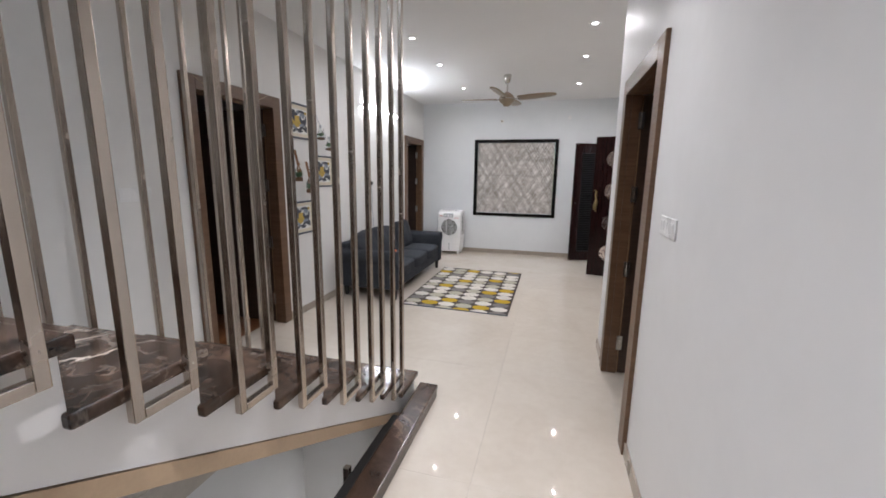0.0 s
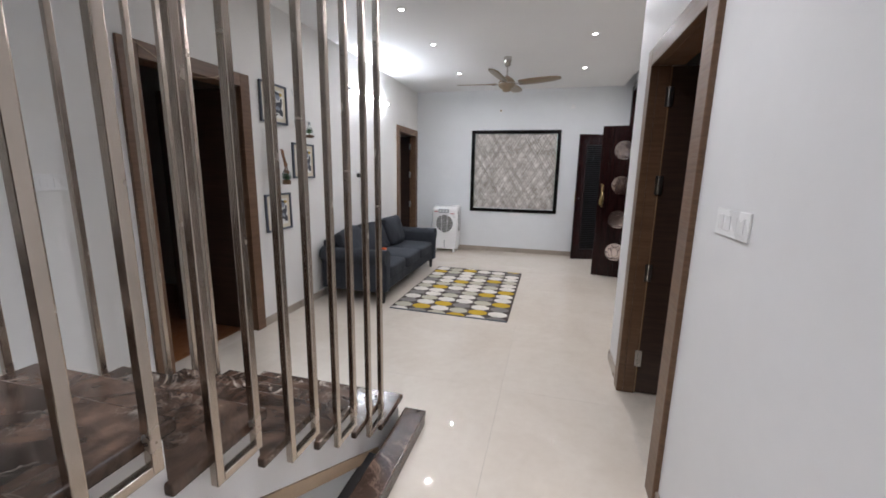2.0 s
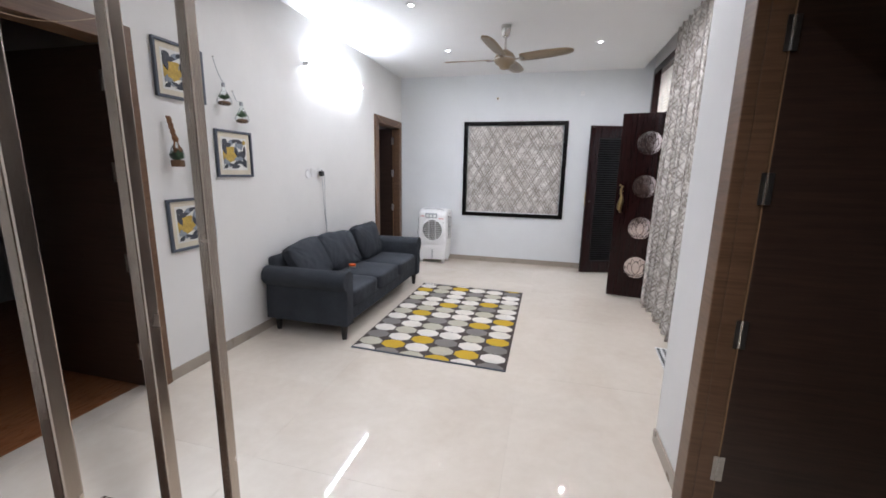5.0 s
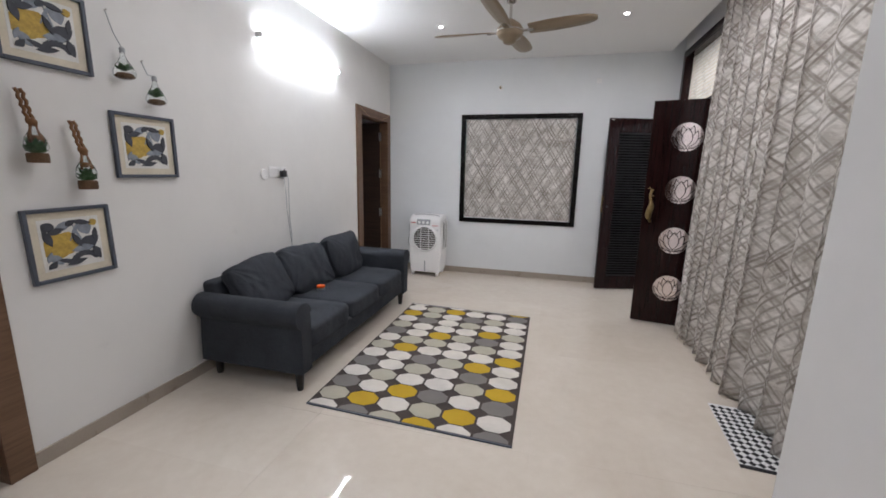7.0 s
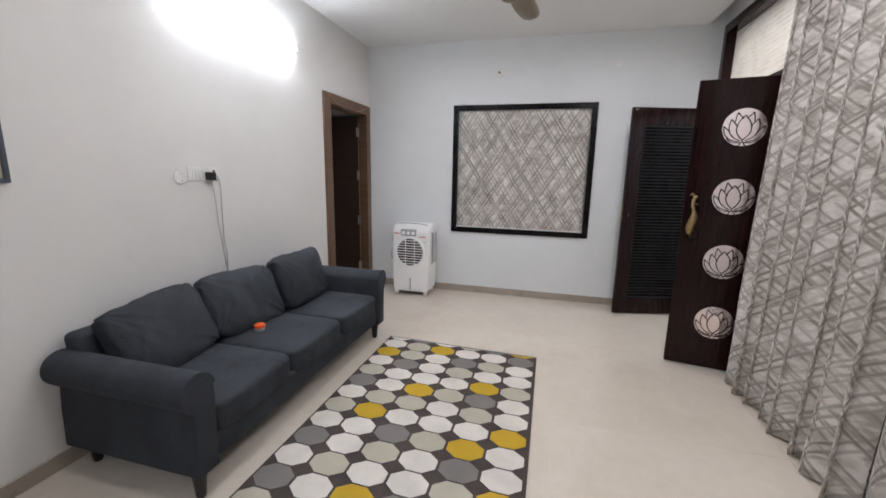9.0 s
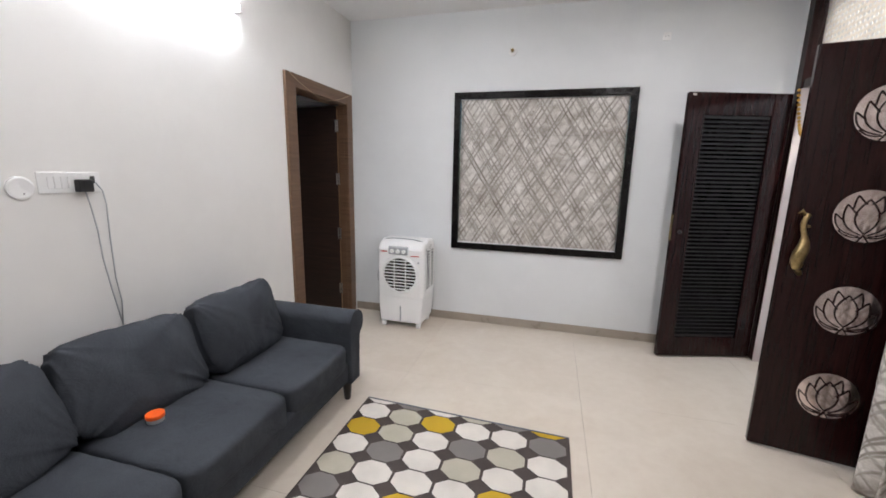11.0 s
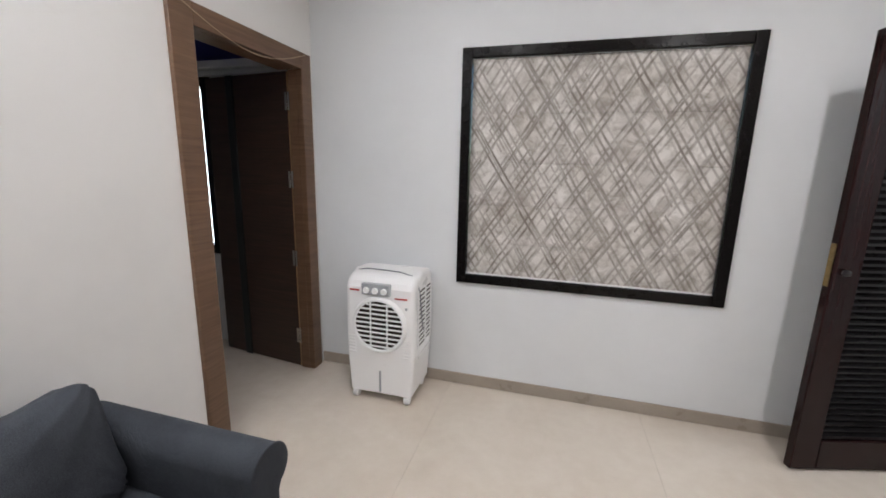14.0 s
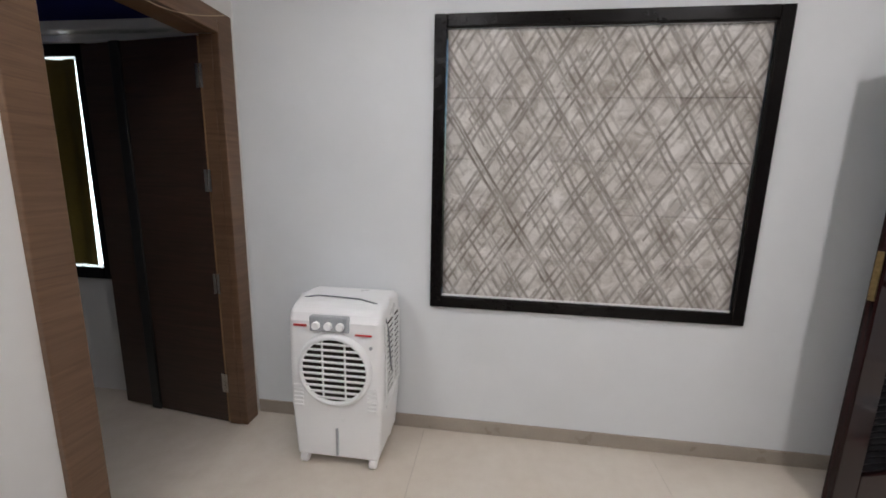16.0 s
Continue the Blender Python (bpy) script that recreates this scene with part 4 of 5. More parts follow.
# ---- sofa ----
def sofa():
    s = thing("sofa", pose(0.02, 1.535, 0), "slate grey three-seat cloth sofa with rolled arms", "sofa")
    D, L = 0.80, 1.985
    AW = 0.15
    part("base", one_box(0.05, D - 0.03, AW - 0.02, L - AW + 0.02, 0.13, 0.27, bevel=0.02, seg=3), M_SOFA, s)
    bm = prism(bmesh.new(), [(0.05, 0.13), (0.20, 0.13), (0.115, 0.655), (0.01, 0.655)], 0.10, L - 0.10, "y")
    bmesh.ops.bevel(bm, geom=bm.edges[:], offset=0.03, segments=4, profile=0.5, affect="EDGES")
    part("back_frame", bm, M_SOFA, s, "upholstered back", True)
    for side in (0, 1):
        # a scroll arm: upright slab with a roll on top that leans outwards
        y_in, y_out = (AW, 0.035) if side == 0 else (L - AW, L - 0.035)
        sgn = 1 if side == 0 else -1
        prof = []
        for i in range(25):
            a = math.radians(8 + 228 * i / 24)
            prof.append((y_in - sgn * 0.074 + sgn * 0.080 * math.cos(a), 0.508 + 0.080 * math.sin(a)))
        poly = [(y_in, 0.13), (y_in, 0.46)] + prof + [(y_out + sgn * 0.022, 0.418), (y_out + sgn * 0.014, 0.30), (y_out + sgn * 0.010, 0.13)]
        bm = prism(bmesh.new(), poly, 0.03, D, "x")
        es = [e for e in bm.edges if all(abs(v.co.x - D) < 1e-4 for v in e.verts)]
        bmesh.ops.bevel(bm, geom=es, offset=0.012, segments=3, profile=0.5, affect="EDGES")
        arm = part("arm", bm, M_SOFA, s, "rolled upholstered arm", True)
        arm.data.set_sharp_from_angle(angle=0.75)
        part("front_piping", tube(bmesh.new(), [(D - 0.004, p[0], p[1]) for p in prof], 0.005, 6), M_SOFA, arm)
    n, gap = 3, (L - 2 * AW) / 3
    for i in range(n):
        yc = AW + gap * (i + 0.5)
        c = part("seat_cushion", soft_block(0.62, gap - 0.004, 0.165, 8.0, 26, 0.004, 0.16, i, 0.0, 0.003), M_SOFA, s, smooth=True)
        c.matrix_local = pose(0.485, yc, 0.318, 0, 0, 0)
    for i in range(n):
        yc = AW + gap * (i + 0.5) + (0.0, -0.01, -0.022)[i]
        bm = soft_block((0.15, 0.15, 0.185)[i], gap + (0.015, 0.015, 0.03)[i], (0.42, 0.425, 0.425)[i], 5.0, 44, 0.013, 0.0, i + 5, -0.02, 0.022)
        for v in bm.verts:
            # full in the middle, thin and drawn out at the corners
            fy, fz = min(1.0, abs(v.co.y) / (gap / 2)), min(1.0, abs(v.co.z) / 0.22)
            v.co.x *= 0.62 + 0.68 * ((1 - fy ** 3) * (1 - fz ** 3)) ** 0.5
            v.co.z += 0.012 * (fy ** 4) * (1 if v.co.z > 0 else 0) - 0.010 * (1 - fy ** 2) * (1 if v.co.z > 0 else 0) * fz
        c = part("back_cushion", bm, M_SOFA, s, smooth=True)
        c.matrix_local = pose((0.212, 0.216, 0.262)[i], yc, (0.562, 0.562, 0.580)[i], (3, -2, -1)[i], (-27, -26, -17)[i], (4, -4, 3)[i])
    for x, y in ((0.08, 0.13), (0.08, L - 0.13), (D - 0.06, 0.09), (D - 0.06, L - 0.11)):
        part("foot", lathe(bmesh.new(), [(0.019, 0.0), (0.021, 0.01), (0.032, 0.13)], 14, (x, y, 0)), M_FOOT, s, "black tapered wooden foot")
    return s


sofa()
lid = thing("jar", pose(0.425, 2.435, 0.406), "small clear jar with an orange screw lid lying on the sofa", "jar")
lid.scale = (0.82, 0.82, 0.82)
part("bowl", lathe(bmesh.new(), [(0.034, 0.0), (0.038, 0.006), (0.038, 0.026)], 24), M_GREYPL, lid)
part("lid", lathe(bmesh.new(), [(0.041, 0.026), (0.042, 0.03), (0.042, 0.044), (0.039, 0.047)], 28), M_ORANGE, lid, "ribbed orange lid")


# ---- lamps ----
def tube_light(m):
    """A batten with a rounded lit diffuser; its length runs along local y and it faces local x."""
    tl = thing("tube_light", m, "slim lit white batten light on the wall", "lamp")
    part("housing", one_box(0.0, 0.014, 0.0, 1.16, -0.012, 0.012, bevel=0.004), M_PLASTIC, tl)
    arc = [(0.029 + 0.018 * math.cos(math.radians(a)), 0.018 * math.sin(math.radians(a))) for a in range(-135, 136, 15)]
    part("diffuser", prism(bmesh.new(), arc, 0.018, 1.142, "y"), M_TUBE, tl, "glowing rounded diffuser")
    for y in (0.005, 1.155):
        part("end_cap", one_box(0.0, 0.062, y - 0.012, y + 0.012, -0.02, 0.02, bevel=0.004), M_PLASTIC, tl)


tube_light(pose(0.0, 2.36, 2.385))


def downlight(x, y, power, spread=174):
    d = thing("downlight", pose(x, y, CEIL), "small round lit ceiling downlight with a white rim", "lamp", "ceiling downlights")
    part("rim", lathe(bmesh.new(), [(0.026, -0.001), (0.027, -0.008), (0.044, -0.006), (0.047, 0.0)], 24), M_PLASTIC, d)
    part("lens", lathe(bmesh.new(), [(0.019, -0.006), (0.019, -0.002)], 20), M_LED, d, "glowing lens")
    area_lamp("downlight_beam", x, y, CEIL - 0.012, 0.036, 0.036, power, (1.0, 0.965, 0.98), spread=spread)


for y in (1.385, 2.385, 3.73):
    for x, k in ((1.07, 0.5), (2.78, 0.6 if y < 2 else 0.85)):
        downlight(x, y, SPOT_POWER * k)
# two more, out of view, added to brighten the passage and the stairs
for x, y, k in ((2.05, -0.75, 1.0), (2.05, -3.05, 1.8)):
    downlight(x, y, HALL_FILL_POWER * k, 125)


# ---- ceiling fan ----
fan = thing("ceiling_fan", pose(1.832, 3.05, 0), "champagne bronze four-blade ceiling fan at rest", "fan")
part("canopy", lathe(bmesh.new(), [(0.048, CEIL - 0.001), (0.050, CEIL - 0.02), (0.036, CEIL - 0.10), (0.02, CEIL - 0.108)], 24), M_CHROME, fan, "satin steel ceiling cup", True)
part("rod", tube(bmesh.new(), [(0, 0, 2.58), (0, 0, CEIL - 0.1)], 0.011, 12), M_CHROME, fan)
part("motor", lathe(bmesh.new(), [(0.02, 2.60), (0.045, 2.585), (0.085, 2.555), (0.105, 2.525), (0.105, 2.49), (0.09, 2.465), (0.055, 2.445), (0.05, 2.425), (0.03, 2.415), (0.001, 2.413)], 32), M_BRONZE, fan, "rounded motor housing", True)
part("trim_ring", lathe(bmesh.new(), [(0.107, 2.512), (0.110, 2.507), (0.107, 2.502)], 32), M_CHROME, fan)


def fan_blade(angle):
    bm = bmesh.new()
    top, bot = [], []
    for i in range(15):
        f = i / 14
        r = 0.15 + 0.505 * f
        w = 0.042 + 0.026 * math.sin(math.pi * min(1, f * 0.75 + 0.12)) - (0.03 * max(0, f - 0.9) / 0.1)
        z = 2.515 + 0.02 * f
        t = 0.30 - 0.12 * f
        for row, dz in ((top, 0.004), (bot, -0.004)):
            row.append([bm.verts.new((r, s * w, z + dz - s * w * math.tan(t))) for s in (-1, -0.4, 0.4, 1)])
    for i in range(14):
        for j in range(3):
            bm.faces.new((top[i][j], top[i + 1][j], top[i + 1][j + 1], top[i][j + 1]))
            bm.faces.new((bot[i][j], bot[i][j + 1], bot[i + 1][j + 1], bot[i + 1][j]))
        for j in (0, 3):
            bm.faces.new((top[i][j], bot[i][j], bot[i + 1][j], top[i + 1][j]))
    for i in (0, 14):
        for j in range(3):
            bm.faces.new((top[i][j], top[i][j + 1], bot[i][j + 1], bot[i][j]))
    b = part("blade", bm, M_BRONZE, fan, smooth=True)
    b.matrix_local = pose(0, 0, 0, 0, 0, angle)
    br = part("blade_bracket", one_box(0.085, 0.19, -0.022, 0.022, 2.503, 2.509, bevel=0.002), M_CHROME, b)
    for x in (0.165, 0.182):
        part("screw", lathe(bmesh.new(), [(0.005, 2.500), (0.005, 2.504)], 8, (x, 0.0, 0)), M_CHROME, b)


for a in (-9, 81, 171, 261):
    fan_blade(a)


# ---- air cooler ----
cl = thing("air_cooler", pose(0.425, 4.615, 0), "white plastic air cooler on castors with a round grille", "air cooler")
cl.scale = (0.98, 0.98, 0.98)
CW, CD = 0.458, 0.35


def even_shade(ob):
    """Keeps the flats flat and the rounded edges round."""
    ob.modifiers.new("normals", "WEIGHTED_NORMAL").keep_sharp = True
    return ob


bm = bmesh.new()
prism(bm, [(0.020, 0.050), (CW - 0.022, 0.050), (CW - 0.002, 0.315), (0.002, 0.315)], 0.01, CD, "y")
bmesh.ops.bevel(bm, geom=bm.edges[:], offset=0.016, segments=3, profile=0.5, affect="EDGES")
even_shade(part("tank", bm, M_COOLER, cl, "tapered water tank", True))
side = [(0.0, 0.308), (CD, 0.308), (CD, 0.812), (CD - 0.03, 0.836), (CD - 0.10, 0.846), (0.16, 0.843), (0.085, 0.832), (0.045, 0.816), (0.022, 0.795), (0.006, 0.76)]
bm = prism(bmesh.new(), side, 0.0, CW, "x")
edge = [e for e in bm.edges if abs(e.verts[0].co.x - e.verts[1].co.x) < 1e-5]
bmesh.ops.bevel(bm, geom=edge, offset=0.030, segments=4, profile=0.5, affect="EDGES", clamp_overlap=True)
even_shade(part("housing", bm, M_COOLER, cl, "rounded upper housing with a domed top"))
cx, cz = CW / 2, 0.525
part("fan_opening", lathe(bmesh.new(), [(0.157, -0.004), (0.157, 0.0015)], 40, (cx, 0, cz), "y"), M_PAD, cl, "dark opening with straw pad behind")
bm = bmesh.new()
ring = []
for a in range(40):
    t = a * math.tau / 40
    ring.append([bm.verts.new((cx + r * math.cos(t), y, cz + r * math.sin(t))) for r, y in ((0.157, 0.004), (0.158, -0.016), (0.164, -0.024), (0.176, -0.017), (0.185, 0.004))])
for a in range(40):
    for j in range(4):
        bm.faces.new((ring[a][j], ring[(a + 1) % 40][j], ring[(a + 1) % 40][j + 1], ring[a][j + 1]))
part("grille_ring", bm, M_COOLER, cl, smooth=True)
for i in range(10):
    z = cz - 0.135 + 0.030 * i
    hw = math.sqrt(max(0.0, 0.158 ** 2 - (z - cz) ** 2))
    part("louvre", one_box(cx - hw, cx + hw, -0.018, -0.008, z - 0.0046, z + 0.0046, bevel=0.002), M_COOLER, cl)
for x in (-0.055, 0.055):
    hh = math.sqrt(0.157 ** 2 - x * x)
    part("grille_strut", one_box(cx + x - 0.004, cx + x + 0.004, -0.010, -0.005, cz - hh, cz + hh), M_COOLER, cl)
pan = part("control_panel", one_box(cx - 0.115, cx + 0.075, -0.008, 0.03, 0.715, 0.79, bevel=0.008), M_GREYPL, cl, "grey control panel")
for i in range(3):
    part("knob", lathe(bmesh.new(), [(0.017, -0.026), (0.019, -0.02), (0.019, -0.008)], 18, (cx - 0.078 + 0.058 * i, 0, 0.748), "y"), M_COOLER, pan, "round white knob")
part("red_bar", one_box(0.035, 0.098, -0.002, 0.0015, 0.735, 0.745), M_RED, cl, "red printed bar")
part("red_bar", one_box(CW - 0.125, CW - 0.045, -0.002, 0.0015, 0.705, 0.713), M_RED, cl, "red printed bar")
for i in range(6):
    for x in (0.022, CW - 0.07):
        part("vent_rib", one_box(x, x + 0.048, -0.006, 0.0015, 0.325 + 0.021 * i, 0.337 + 0.021 * i, bevel=0.003), M_COOLER, cl)
part("level_slot", one_box(cx - 0.006, cx + 0.006, 0.002, 0.012, 0.07, 0.215, bevel=0.002), M_GREYPL, cl, "grey water level slot")
part("drain_plug", lathe(bmesh.new(), [(0.008, -0.006), (0.008, 0.001)], 12, (CW - 0.05, 0, 0.65), "y"), M_GREYPL, cl)
for side in (0, 1):
    x = CW if side else 0.0
    xs = sorted((x, x + (0.003 if side else -0.003)))
    part("side_grille", one_box(*xs, 0.06, CD - 0.04, 0.37, 0.74), M_PAD, cl, "brown pad behind side slots")
    for i in range(13):
        xr = sorted((x + (0.002 if side else -0.002), x + (0.009 if side else -0.009)))
        part("side_slat", one_box(*xr, 0.055, CD - 0.035, 0.37 + 0.029 * i, 0.384 + 0.029 * i, bevel=0.002), M_COOLER, cl)
    for yy in (0.055, 0.19, CD - 0.05):
        xr = sorted((x + (0.002 if side else -0.002), x + (0.010 if side else -0.010)))
        part("side_strut", one_box(*xr, yy, yy + 0.012, 0.36, 0.75), M_COOLER, cl)
for x in (0.05, CW - 0.055):
    for y in (0.045, CD - 0.045):
        c = part("castor", one_box(x - 0.022, x + 0.022, y - 0.026, y + 0.026, 0.036, 0.066, bevel=0.006), M_COOLER, cl)
        part("wheel", lathe(bmesh.new(), [(0.006, -0.020), (0.024, -0.018), (0.028, -0.012), (0.028, 0.012), (0.024, 0.018), (0.006, 0.020)], 18, (x, y - 0.012, 0.0285), "x"), M_COOLER, c, "small white wheel")
part("cord", tube(bmesh.new(), [(-0.003, 0.10, 0.74), (0.0, 0.11, 0.80), (0.03, 0.125, 0.835), (0.10, 0.13, 0.847), (0.20, 0.125, 0.847), (0.32, 0.115, 0.845), (0.41, 0.095, 0.833), (0.452, 0.08, 0.785), (0.470, 0.075, 0.72), (0.474, 0.09, 0.60), (0.472, 0.12, 0.50), (0.470, 0.15, 0.47)], 0.0035, 8), M_CORD, cl, "grey power cord lying over the lid", True)
loop = [(-0.004 - 0.035 * math.sin(math.pi * f) - 0.02 * math.sin(3.1 * math.pi * f) ** 2, 0.12 + 0.03 * f, 0.78 - 0.66 * f) for f in [i / 24 for i in range(25)]]
part("cord", tube(bmesh.new(), loop + [(0.0, 0.16, 0.08), (0.02, 0.16, 0.05)], 0.003, 8), M_CORD, cl, "grey cord hanging at the side", True)


# ---- pictures on the wall ----
def wall_picture(y0, z0, tilt):
    f = thing("picture", pose(0.0, y0 + 0.183, z0 + 0.171, tilt, 0, 0), "framed print of ochre and slate leaves in a blue-grey frame", "picture", "framed leaf prints")
    W, H, fw = 0.179, 0.171, 0.018
    part("frame_side", one_box(0.002, 0.024, -W, -W + fw, -H, H, bevel=0.003), M_FRAME, f)
    part("frame_side", one_box(0.002, 0.024, W - fw, W, -H, H, bevel=0.003), M_FRAME, f)
    part("frame_rail", one_box(0.002, 0.024, -W + fw, W - fw, -H, -H + fw, bevel=0.003), M_FRAME, f)
    part("frame_rail", one_box(0.002, 0.024, -W + fw, W - fw, H - fw, H, bevel=0.003), M_FRAME, f)
    part("mount", one_box(0.002, 0.010, -W + fw, W - fw, -H + fw, H - fw), M_MOUNT, f, "cream mount")
    a, b = 0.115, 0.108
    part("inner_mount", one_box(0.010, 0.0108, -a - 0.012, a + 0.012, -b - 0.012, b + 0.012), M_PAPER, f)
    pr = part("print", one_box(0.0108, 0.0115, -a, a, -b, b), M_PAPER, f, "pale print")

    def blob(cy, cz, ry, rz, m, turn=0.0, lobes=0, cut=0.0):
        pts = []
        for i in range(28):
            t = i * math.tau / 28
            k = 1.3 * (1 + cut * math.cos(lobes * t))
            y, z = ry * k * math.cos(t), rz * k * math.sin(t)
            pts.append((min(max(cy + y * math.cos(turn) - z * math.sin(turn), -a), a), min(max(cz + y * math.sin(turn) + z * math.cos(turn), -b), b)))
        blob.n += 1
        part("shape", prism(bmesh.new(), pts, 0.0113, 0.0117 + 0.0002 * blob.n, "x"), m, pr)
    blob.n = 0

    def leaf(cy, cz, ln, wd, m, turn):
        pts = []
        for s in (1, -1):
            for i in range(9):
                t = i / 8 if s == 1 else 1 - i / 8
                if s == -1 and i in (0, 8):
                    continue
                y, z = 1.3 * ln * (t - 0.5), 1.4 * s * wd * math.sin(math.pi * t)
                pts.append((min(max(cy + y * math.cos(turn) - z * math.sin(turn), -a), a), min(max(cz + y * math.sin(turn) + z * math.cos(turn), -b), b)))
        blob.n += 1
        part("shape", prism(bmesh.new(), pts, 0.0113, 0.0117 + 0.0002 * blob.n, "x"), m, pr)

    blob(-0.05, -0.005, 0.062, 0.045, M_INKY, 0.2, 7, 0.07)
    blob(-0.092, 0.085, 0.022, 0.016, M_INKD)
    blob(-0.03, 0.082, 0.028, 0.014, M_INKG, 0.5)
    leaf(0.06, 0.066, 0.060, 0.022, M_INKG, 1.9)
    leaf(0.015, 0.055, 0.085, 0.006, M_INKG, 1.1)
    leaf(0.03, 0.03, 0.10, 0.004, M_INKG, 1.9)
    leaf(0.066, -0.012, 0.095, 0.024, M_INKD, 0.55)
    leaf(0.04, -0.035, 0.075, 0.015, M_INKG, 0.1)
    for i in range(9):
        t = 0.4 + 2.4 * i / 8
        blob(0.045 + 0.052 * math.cos(t), -0.098 + 0.040 * math.sin(t), 0.011, 0.008, M_INKD, t)
    leaf(-0.075, -0.070, 0.055, 0.014, M_INKG, 2.3)
    leaf(-0.035, -0.083, 0.060, 0.008, M_INKD, -0.3)
    leaf(-0.1, -0.055, 0.04, 0.008, M_INKG, 1.2)
    leaf(0.1, 0.03, 0.05, 0.008, M_INKD, 1.4)
    leaf(0.098, 0.088, 0.03, 0.012, M_INKY, 0.4)
    blob(0.0, 0.095, 0.016, 0.01, M_INKD, 0.6)
    leaf(-0.098, 0.035, 0.065, 0.012, M_INKD, 1.9)
    leaf(-0.065, 0.062, 0.060, 0.011, M_INKD, 0.25)
    leaf(0.045, 0.095, 0.070, 0.009, M_INKD, -0.2)
    leaf(0.10, -0.065, 0.055, 0.014, M_INKD, 1.9)
    leaf(0.005, -0.095, 0.070, 0.009, M_INKD, 0.2)
    leaf(-0.095, -0.098, 0.045, 0.010, M_INKD, 0.9)
    leaf(0.018, 0.012, 0.060, 0.009, M_INKD, 2.0)
    return f


wall_picture(1.208, 1.330, 0.0)
wall_picture(0.780, 0.853, 1.0)
wall_picture(0.797, 1.818, 0.0)


def sprig(parent, y, z, n, size, seed):
    rng = random.Random(seed)
    bm = bmesh.new()
    for i in range(n):
        a, up = rng.uniform(0, math.tau), rng.uniform(0.4, 1.3)
        d = Vector((math.cos(a) * math.cos(up), math.sin(a) * math.cos(up), math.sin(up)))
        s = d.cross(Vector((0, 0, 1))).normalized() * size * 0.22
        o = Vector((0.0, y, z))
        ln = size * rng.uniform(0.6, 1.1)
        q = [o + d * ln * 0.1, o + d * ln * 0.55 + s, o + d * ln, o + d * ln * 0.55 - s]
        bm.faces.new([bm.verts.new(p) for p in q])
    part("leaves", bm, M_GREEN, parent, "small green leaves")


def bulb_profile(r, h):
    return [(0.010, h), (0.011, h * 0.86), (0.018, h * 0.72), (0.034, h * 0.52), (r * 0.96, h * 0.30), (r, h * 0.18), (r * 0.85, h * 0.06), (r * 0.4, 0.0)]


def bulb_planter(y, z, top, seed):
    """A glass bulb on a thin cord with moss and leaves in it."""
    b = thing("bulb_planter", pose(0.058, y, z), "clear glass bulb planter with moss hanging on a cord", "planter", "hanging bulb planters")
    g = part("bulb", lathe(bmesh.new(), bulb_profile(0.050, 0.135), 24), M_BULB, b, "clear glass bulb", True)
    g.visible_shadow = False
    part("cap", lathe(bmesh.new(), [(0.012, 0.128), (0.013, 0.150), (0.006, 0.156)], 14), M_GREYPL, b)
    part("moss", lathe(bmesh.new(), [(0.012, 0.004), (0.030, 0.010), (0.035, 0.022), (0.024, 0.030), (0.002, 0.034)], 16), M_MOSS, b, "brown moss", True)
    sprig(b, 0.0, 0.034, 22, 0.055, seed)
    part("cord", tube(bmesh.new(), [(0, 0, 0.153), (-0.03, -0.012, (top - z) * 0.7), (-0.054, -0.02, top - z)], 0.0022, 6), M_GREYPL, b, "thin grey cord")
    part("nail", tube(bmesh.new(), [(-0.058, -0.02, top - z), (-0.045, -0.02, top - z + 0.004)], 0.004, 8), M_CHROME, b)


bulb_planter(1.283, 1.833, 2.157, 1)
bulb_planter(1.444, 1.730, 1.958, 2)


def rope_planter(y, z, top, seed):
    """A wood block under a glass bulb on a thick jute rope."""
    b = thing("rope_planter", pose(0.06, y, z), "glass bulb planter on a wood block hanging on jute rope", "planter", "hanging rope planters")
    h = top - z
    part("block", lathe(bmesh.new(), [(0.036, 0.0), (0.038, 0.008), (0.038, 0.034), (0.035, 0.042)], 20), M_MOSS, b, "rough brown wood block")
    g = part("bulb", lathe(bmesh.new(), [(r, v + 0.042) for r, v in bulb_profile(0.042, 0.125)], 24), M_BULB, b, "clear glass bulb", True)
    g.visible_shadow = False
    sprig(b, 0.0, 0.046, 30, 0.060, seed)
    pts = []
    for i in range(17):
        f = i / 16
        pts.append((-0.02 * f, -0.018 * f, h - 0.155 + 0.155 * f))
    for s in (-1, 1):
        part("rope", tube(bmesh.new(), [(p[0], p[1] + s * 0.009 + 0.004 * math.sin(i * 1.9), p[2]) for i, p in enumerate(pts)], 0.0070, 8), M_ROPE, b, "thick jute rope", True)
        part("strand", tube(bmesh.new(), [(0, s * 0.008, h - 0.15), (0.004, s * 0.021, h - 0.19), (0.003, s * 0.016, h - 0.225), (0, s * 0.008, 0.168)], 0.0045, 8), M_ROPE, b, "rope strand", True)
    for zz, r in ((h - 0.135, 0.018), (h - 0.205, 0.013), (0.172, 0.015)):
        bm = bmesh.new()
        bmesh.ops.create_icosphere(bm, subdivisions=2, radius=r)
        bmesh.ops.translate(bm, vec=(0, 0, zz), verts=bm.verts[:])
        part("knot", bm, M_ROPE, b, smooth=True)


rope_planter(0.855, 1.398, 1.704, 3)
rope_planter(1.036, 1.278, 1.595, 4)


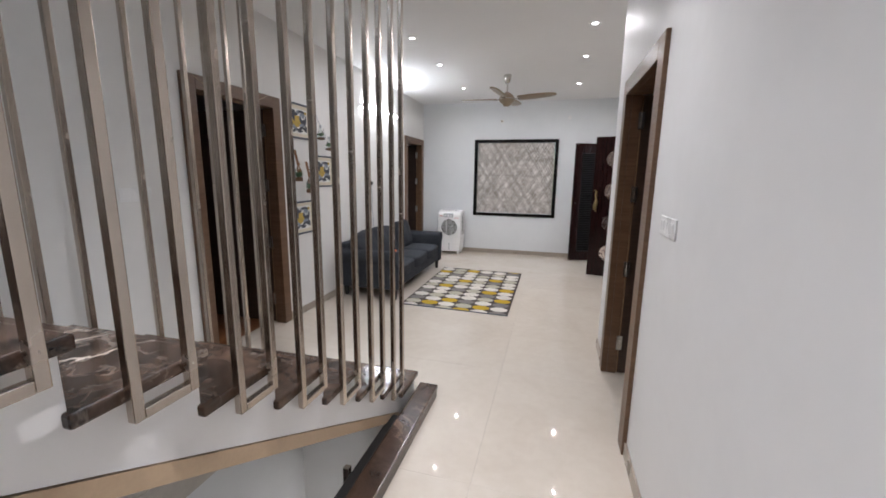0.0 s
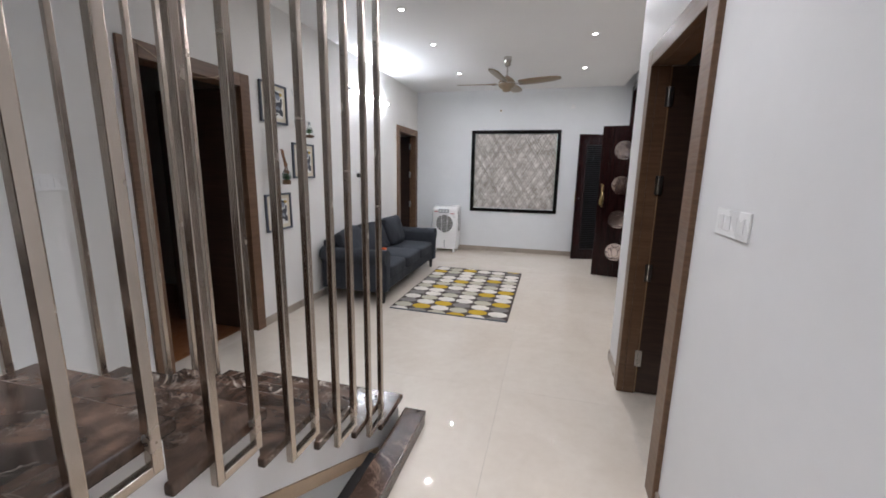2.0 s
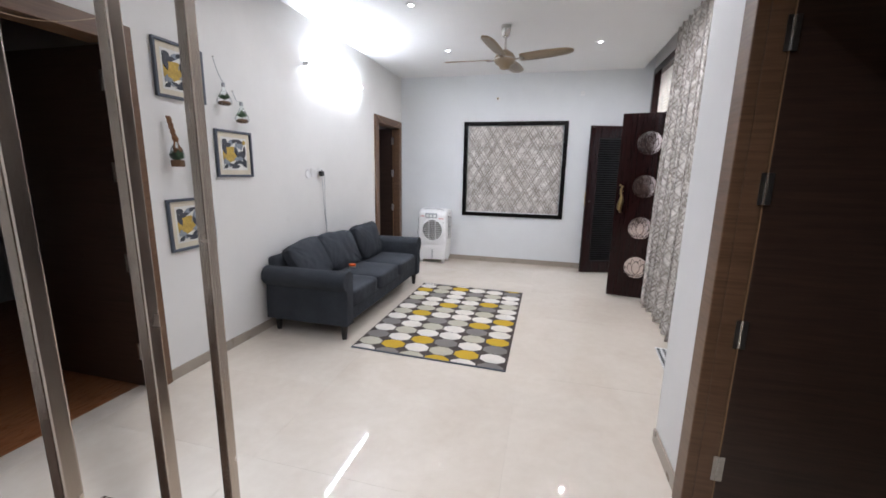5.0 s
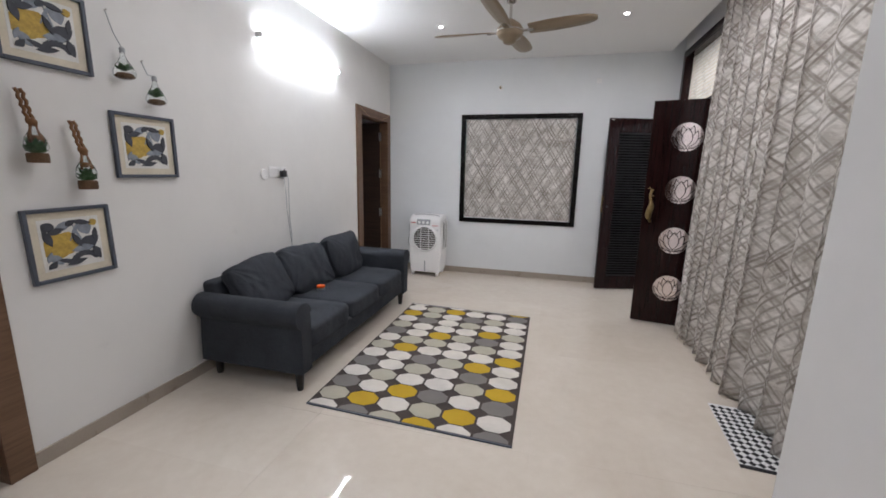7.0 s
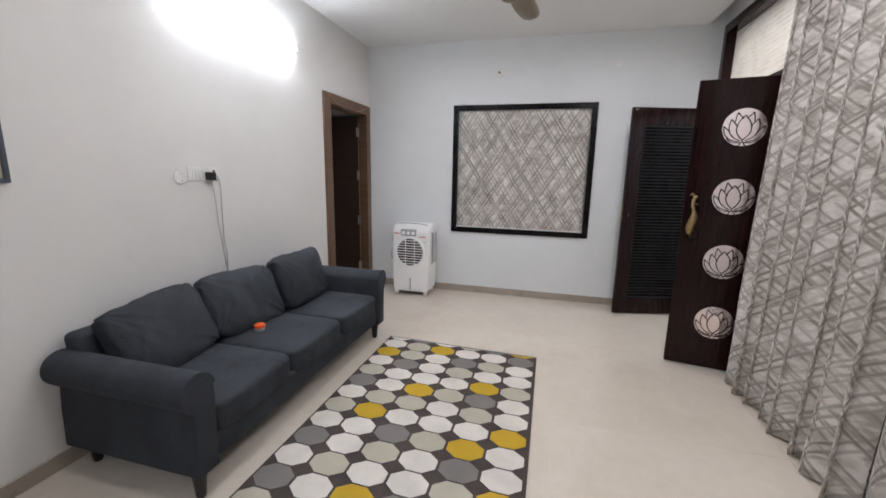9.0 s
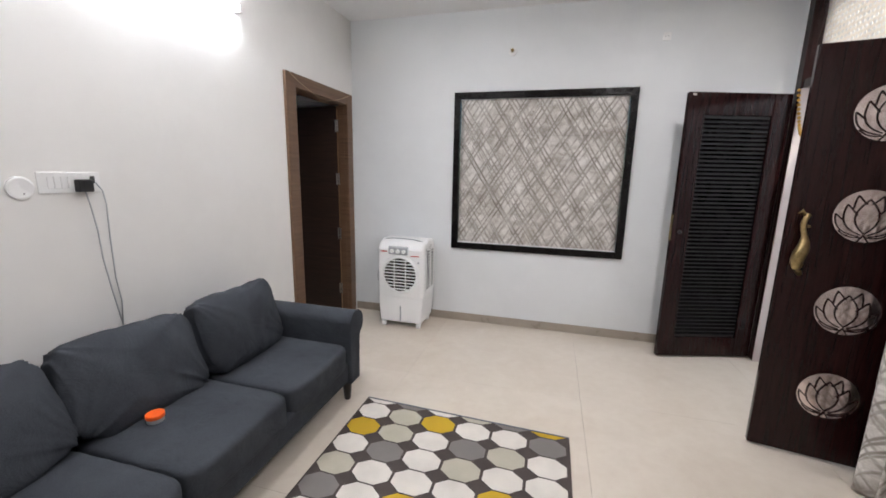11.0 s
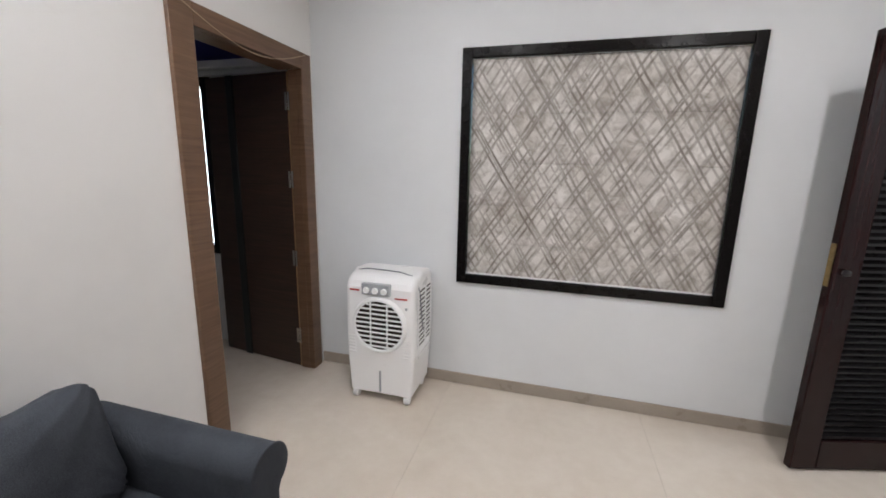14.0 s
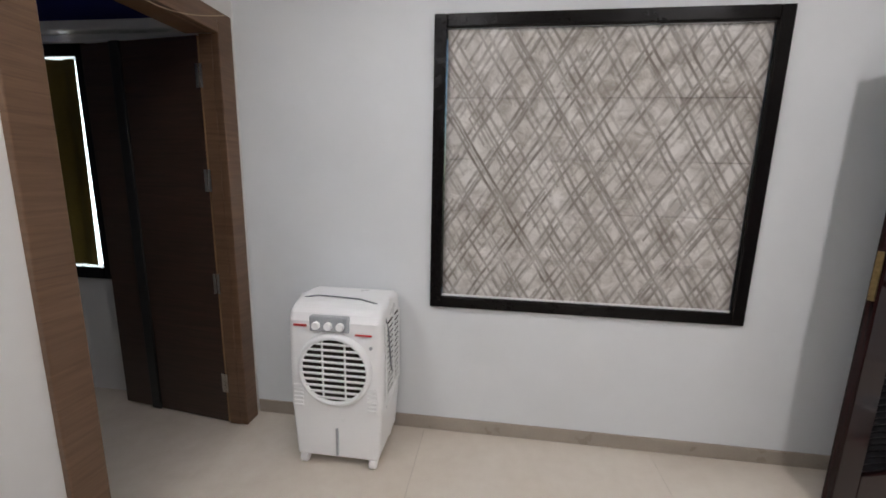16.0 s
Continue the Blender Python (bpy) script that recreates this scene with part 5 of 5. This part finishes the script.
# ---- switches and cords ----
def switch_plate(name, m, w, h, rockers, label):
    s = thing(name, m, label, "switch")
    part("plate", one_box(0, 0.006, -w / 2, w / 2, -h / 2, h / 2, bevel=0.003), M_PLASTIC, s)
    for y, ww in rockers:
        part("rocker", one_box(0.006, 0.0074, y - ww / 2, y + ww / 2, -h * 0.27, h * 0.27, bevel=0.002), M_PLASTIC, s)
    return s


sw = switch_plate("switch_board", pose(0.0, 2.523, 1.368), 0.226, 0.086, [(-0.07 + 0.024 * i, 0.022) for i in range(4)], "white wall switch board with a plugged-in black adapter")
part("socket_hole", one_box(0.006, 0.0070, 0.074, 0.092, -0.004, 0.026, bevel=0.001), M_DARK, sw, "dark socket")
ad = thing("power_adapter", pose(0.014, 2.555, 1.357), "small black power adapter in the wall socket", "adapter")
part("body", one_box(0, 0.036, -0.027, 0.027, -0.028, 0.024, bevel=0.005), M_DARK, ad)
part("cord", tube(bmesh.new(), [(0.02, 0, -0.026), (0.016, 0.014, -0.09), (0.010, 0.032, -0.20), (0.008, 0.038, -0.32), (0.010, 0.055, -0.47), (0.012, 0.082, -0.66)], 0.0028, 8), M_GREYPL, ad, "thin grey cord", True)
pc = thing("plug_cord", pose(0.0, 2.61, 1.372), "thin grey cord hanging from the wall socket", "cord")
part("cord", tube(bmesh.new(), [(0.016, 0, -0.005), (0.022, 0.02, -0.04), (0.012, 0.035, -0.10), (0.008, 0.034, -0.27), (0.008, 0.034, -0.44), (0.012, 0.045, -0.56), (0.012, 0.035, -0.67)], 0.0028, 8), M_GREYPL, pc, smooth=True)
dc = thing("round_cover", pose(0.0, 2.357, 1.35), "round white wall cover plate", "wall fitting")
part("disc", lathe(bmesh.new(), [(0.044, 0.0), (0.043, 0.008), (0.036, 0.010), (0.001, 0.009)], 28, (0, 0, 0), "x"), M_PLASTIC, dc)
part("screw", lathe(bmesh.new(), [(0.003, 0.0088), (0.003, 0.0105)], 8, (0, 0.006, -0.022), "x"), M_DARK, dc)
switch_plate("switch_plate", pose(0.0, -0.735, 1.33), 0.20, 0.085, [(-0.06, 0.03), (0.0, 0.03)], "white wall switch and socket plate by the stairs")
switch_plate("switch_plate", pose(2.975, -0.845, 1.277, 0, 0, 180), 0.225, 0.082, [(-0.07, 0.03), (-0.02, 0.03), (0.06, 0.045)], "white wall switch plate by the passage door")
# thin wires slung across two door heads
for y0, ln in ((-0.25, 0.75), (4.0, 0.9)):
    wr = thing("loose_wire", pose(0.026, y0, 2.12), "thin tan wire slung across a door head", "wire")
    part("wire", tube(bmesh.new(), [(0.0, ln * f, 0.02 - 0.11 * math.sin(math.pi * f)) for f in [i / 16 for i in range(17)]], 0.0022, 6), M_BEIGE, wr, smooth=True)


# ---- floor tiles ----
floor_ob = bpy.data.objects["floor"]
TS, JX, JY, GAP = 1.2, 2.212, 1.435, 0.0006
for x0, x1, y0, y1 in FLOORS:
    i0, i1 = math.floor((x0 - JX) / TS), math.ceil((x1 - JX) / TS)
    j0, j1 = math.floor((y0 - JY) / TS), math.ceil((y1 - JY) / TS)
    for i in range(i0, i1):
        for j in range(j0, j1):
            a, b = max(x0, JX + TS * i + GAP), min(x1, JX + TS * (i + 1) - GAP)
            c, d = max(y0, JY + TS * j + GAP), min(y1, JY + TS * (j + 1) - GAP)
            if b - a > 0.01 and d - c > 0.01:
                part("tile", one_box(a, b, c, d, -0.006, 0.0), M_TILE, floor_ob)
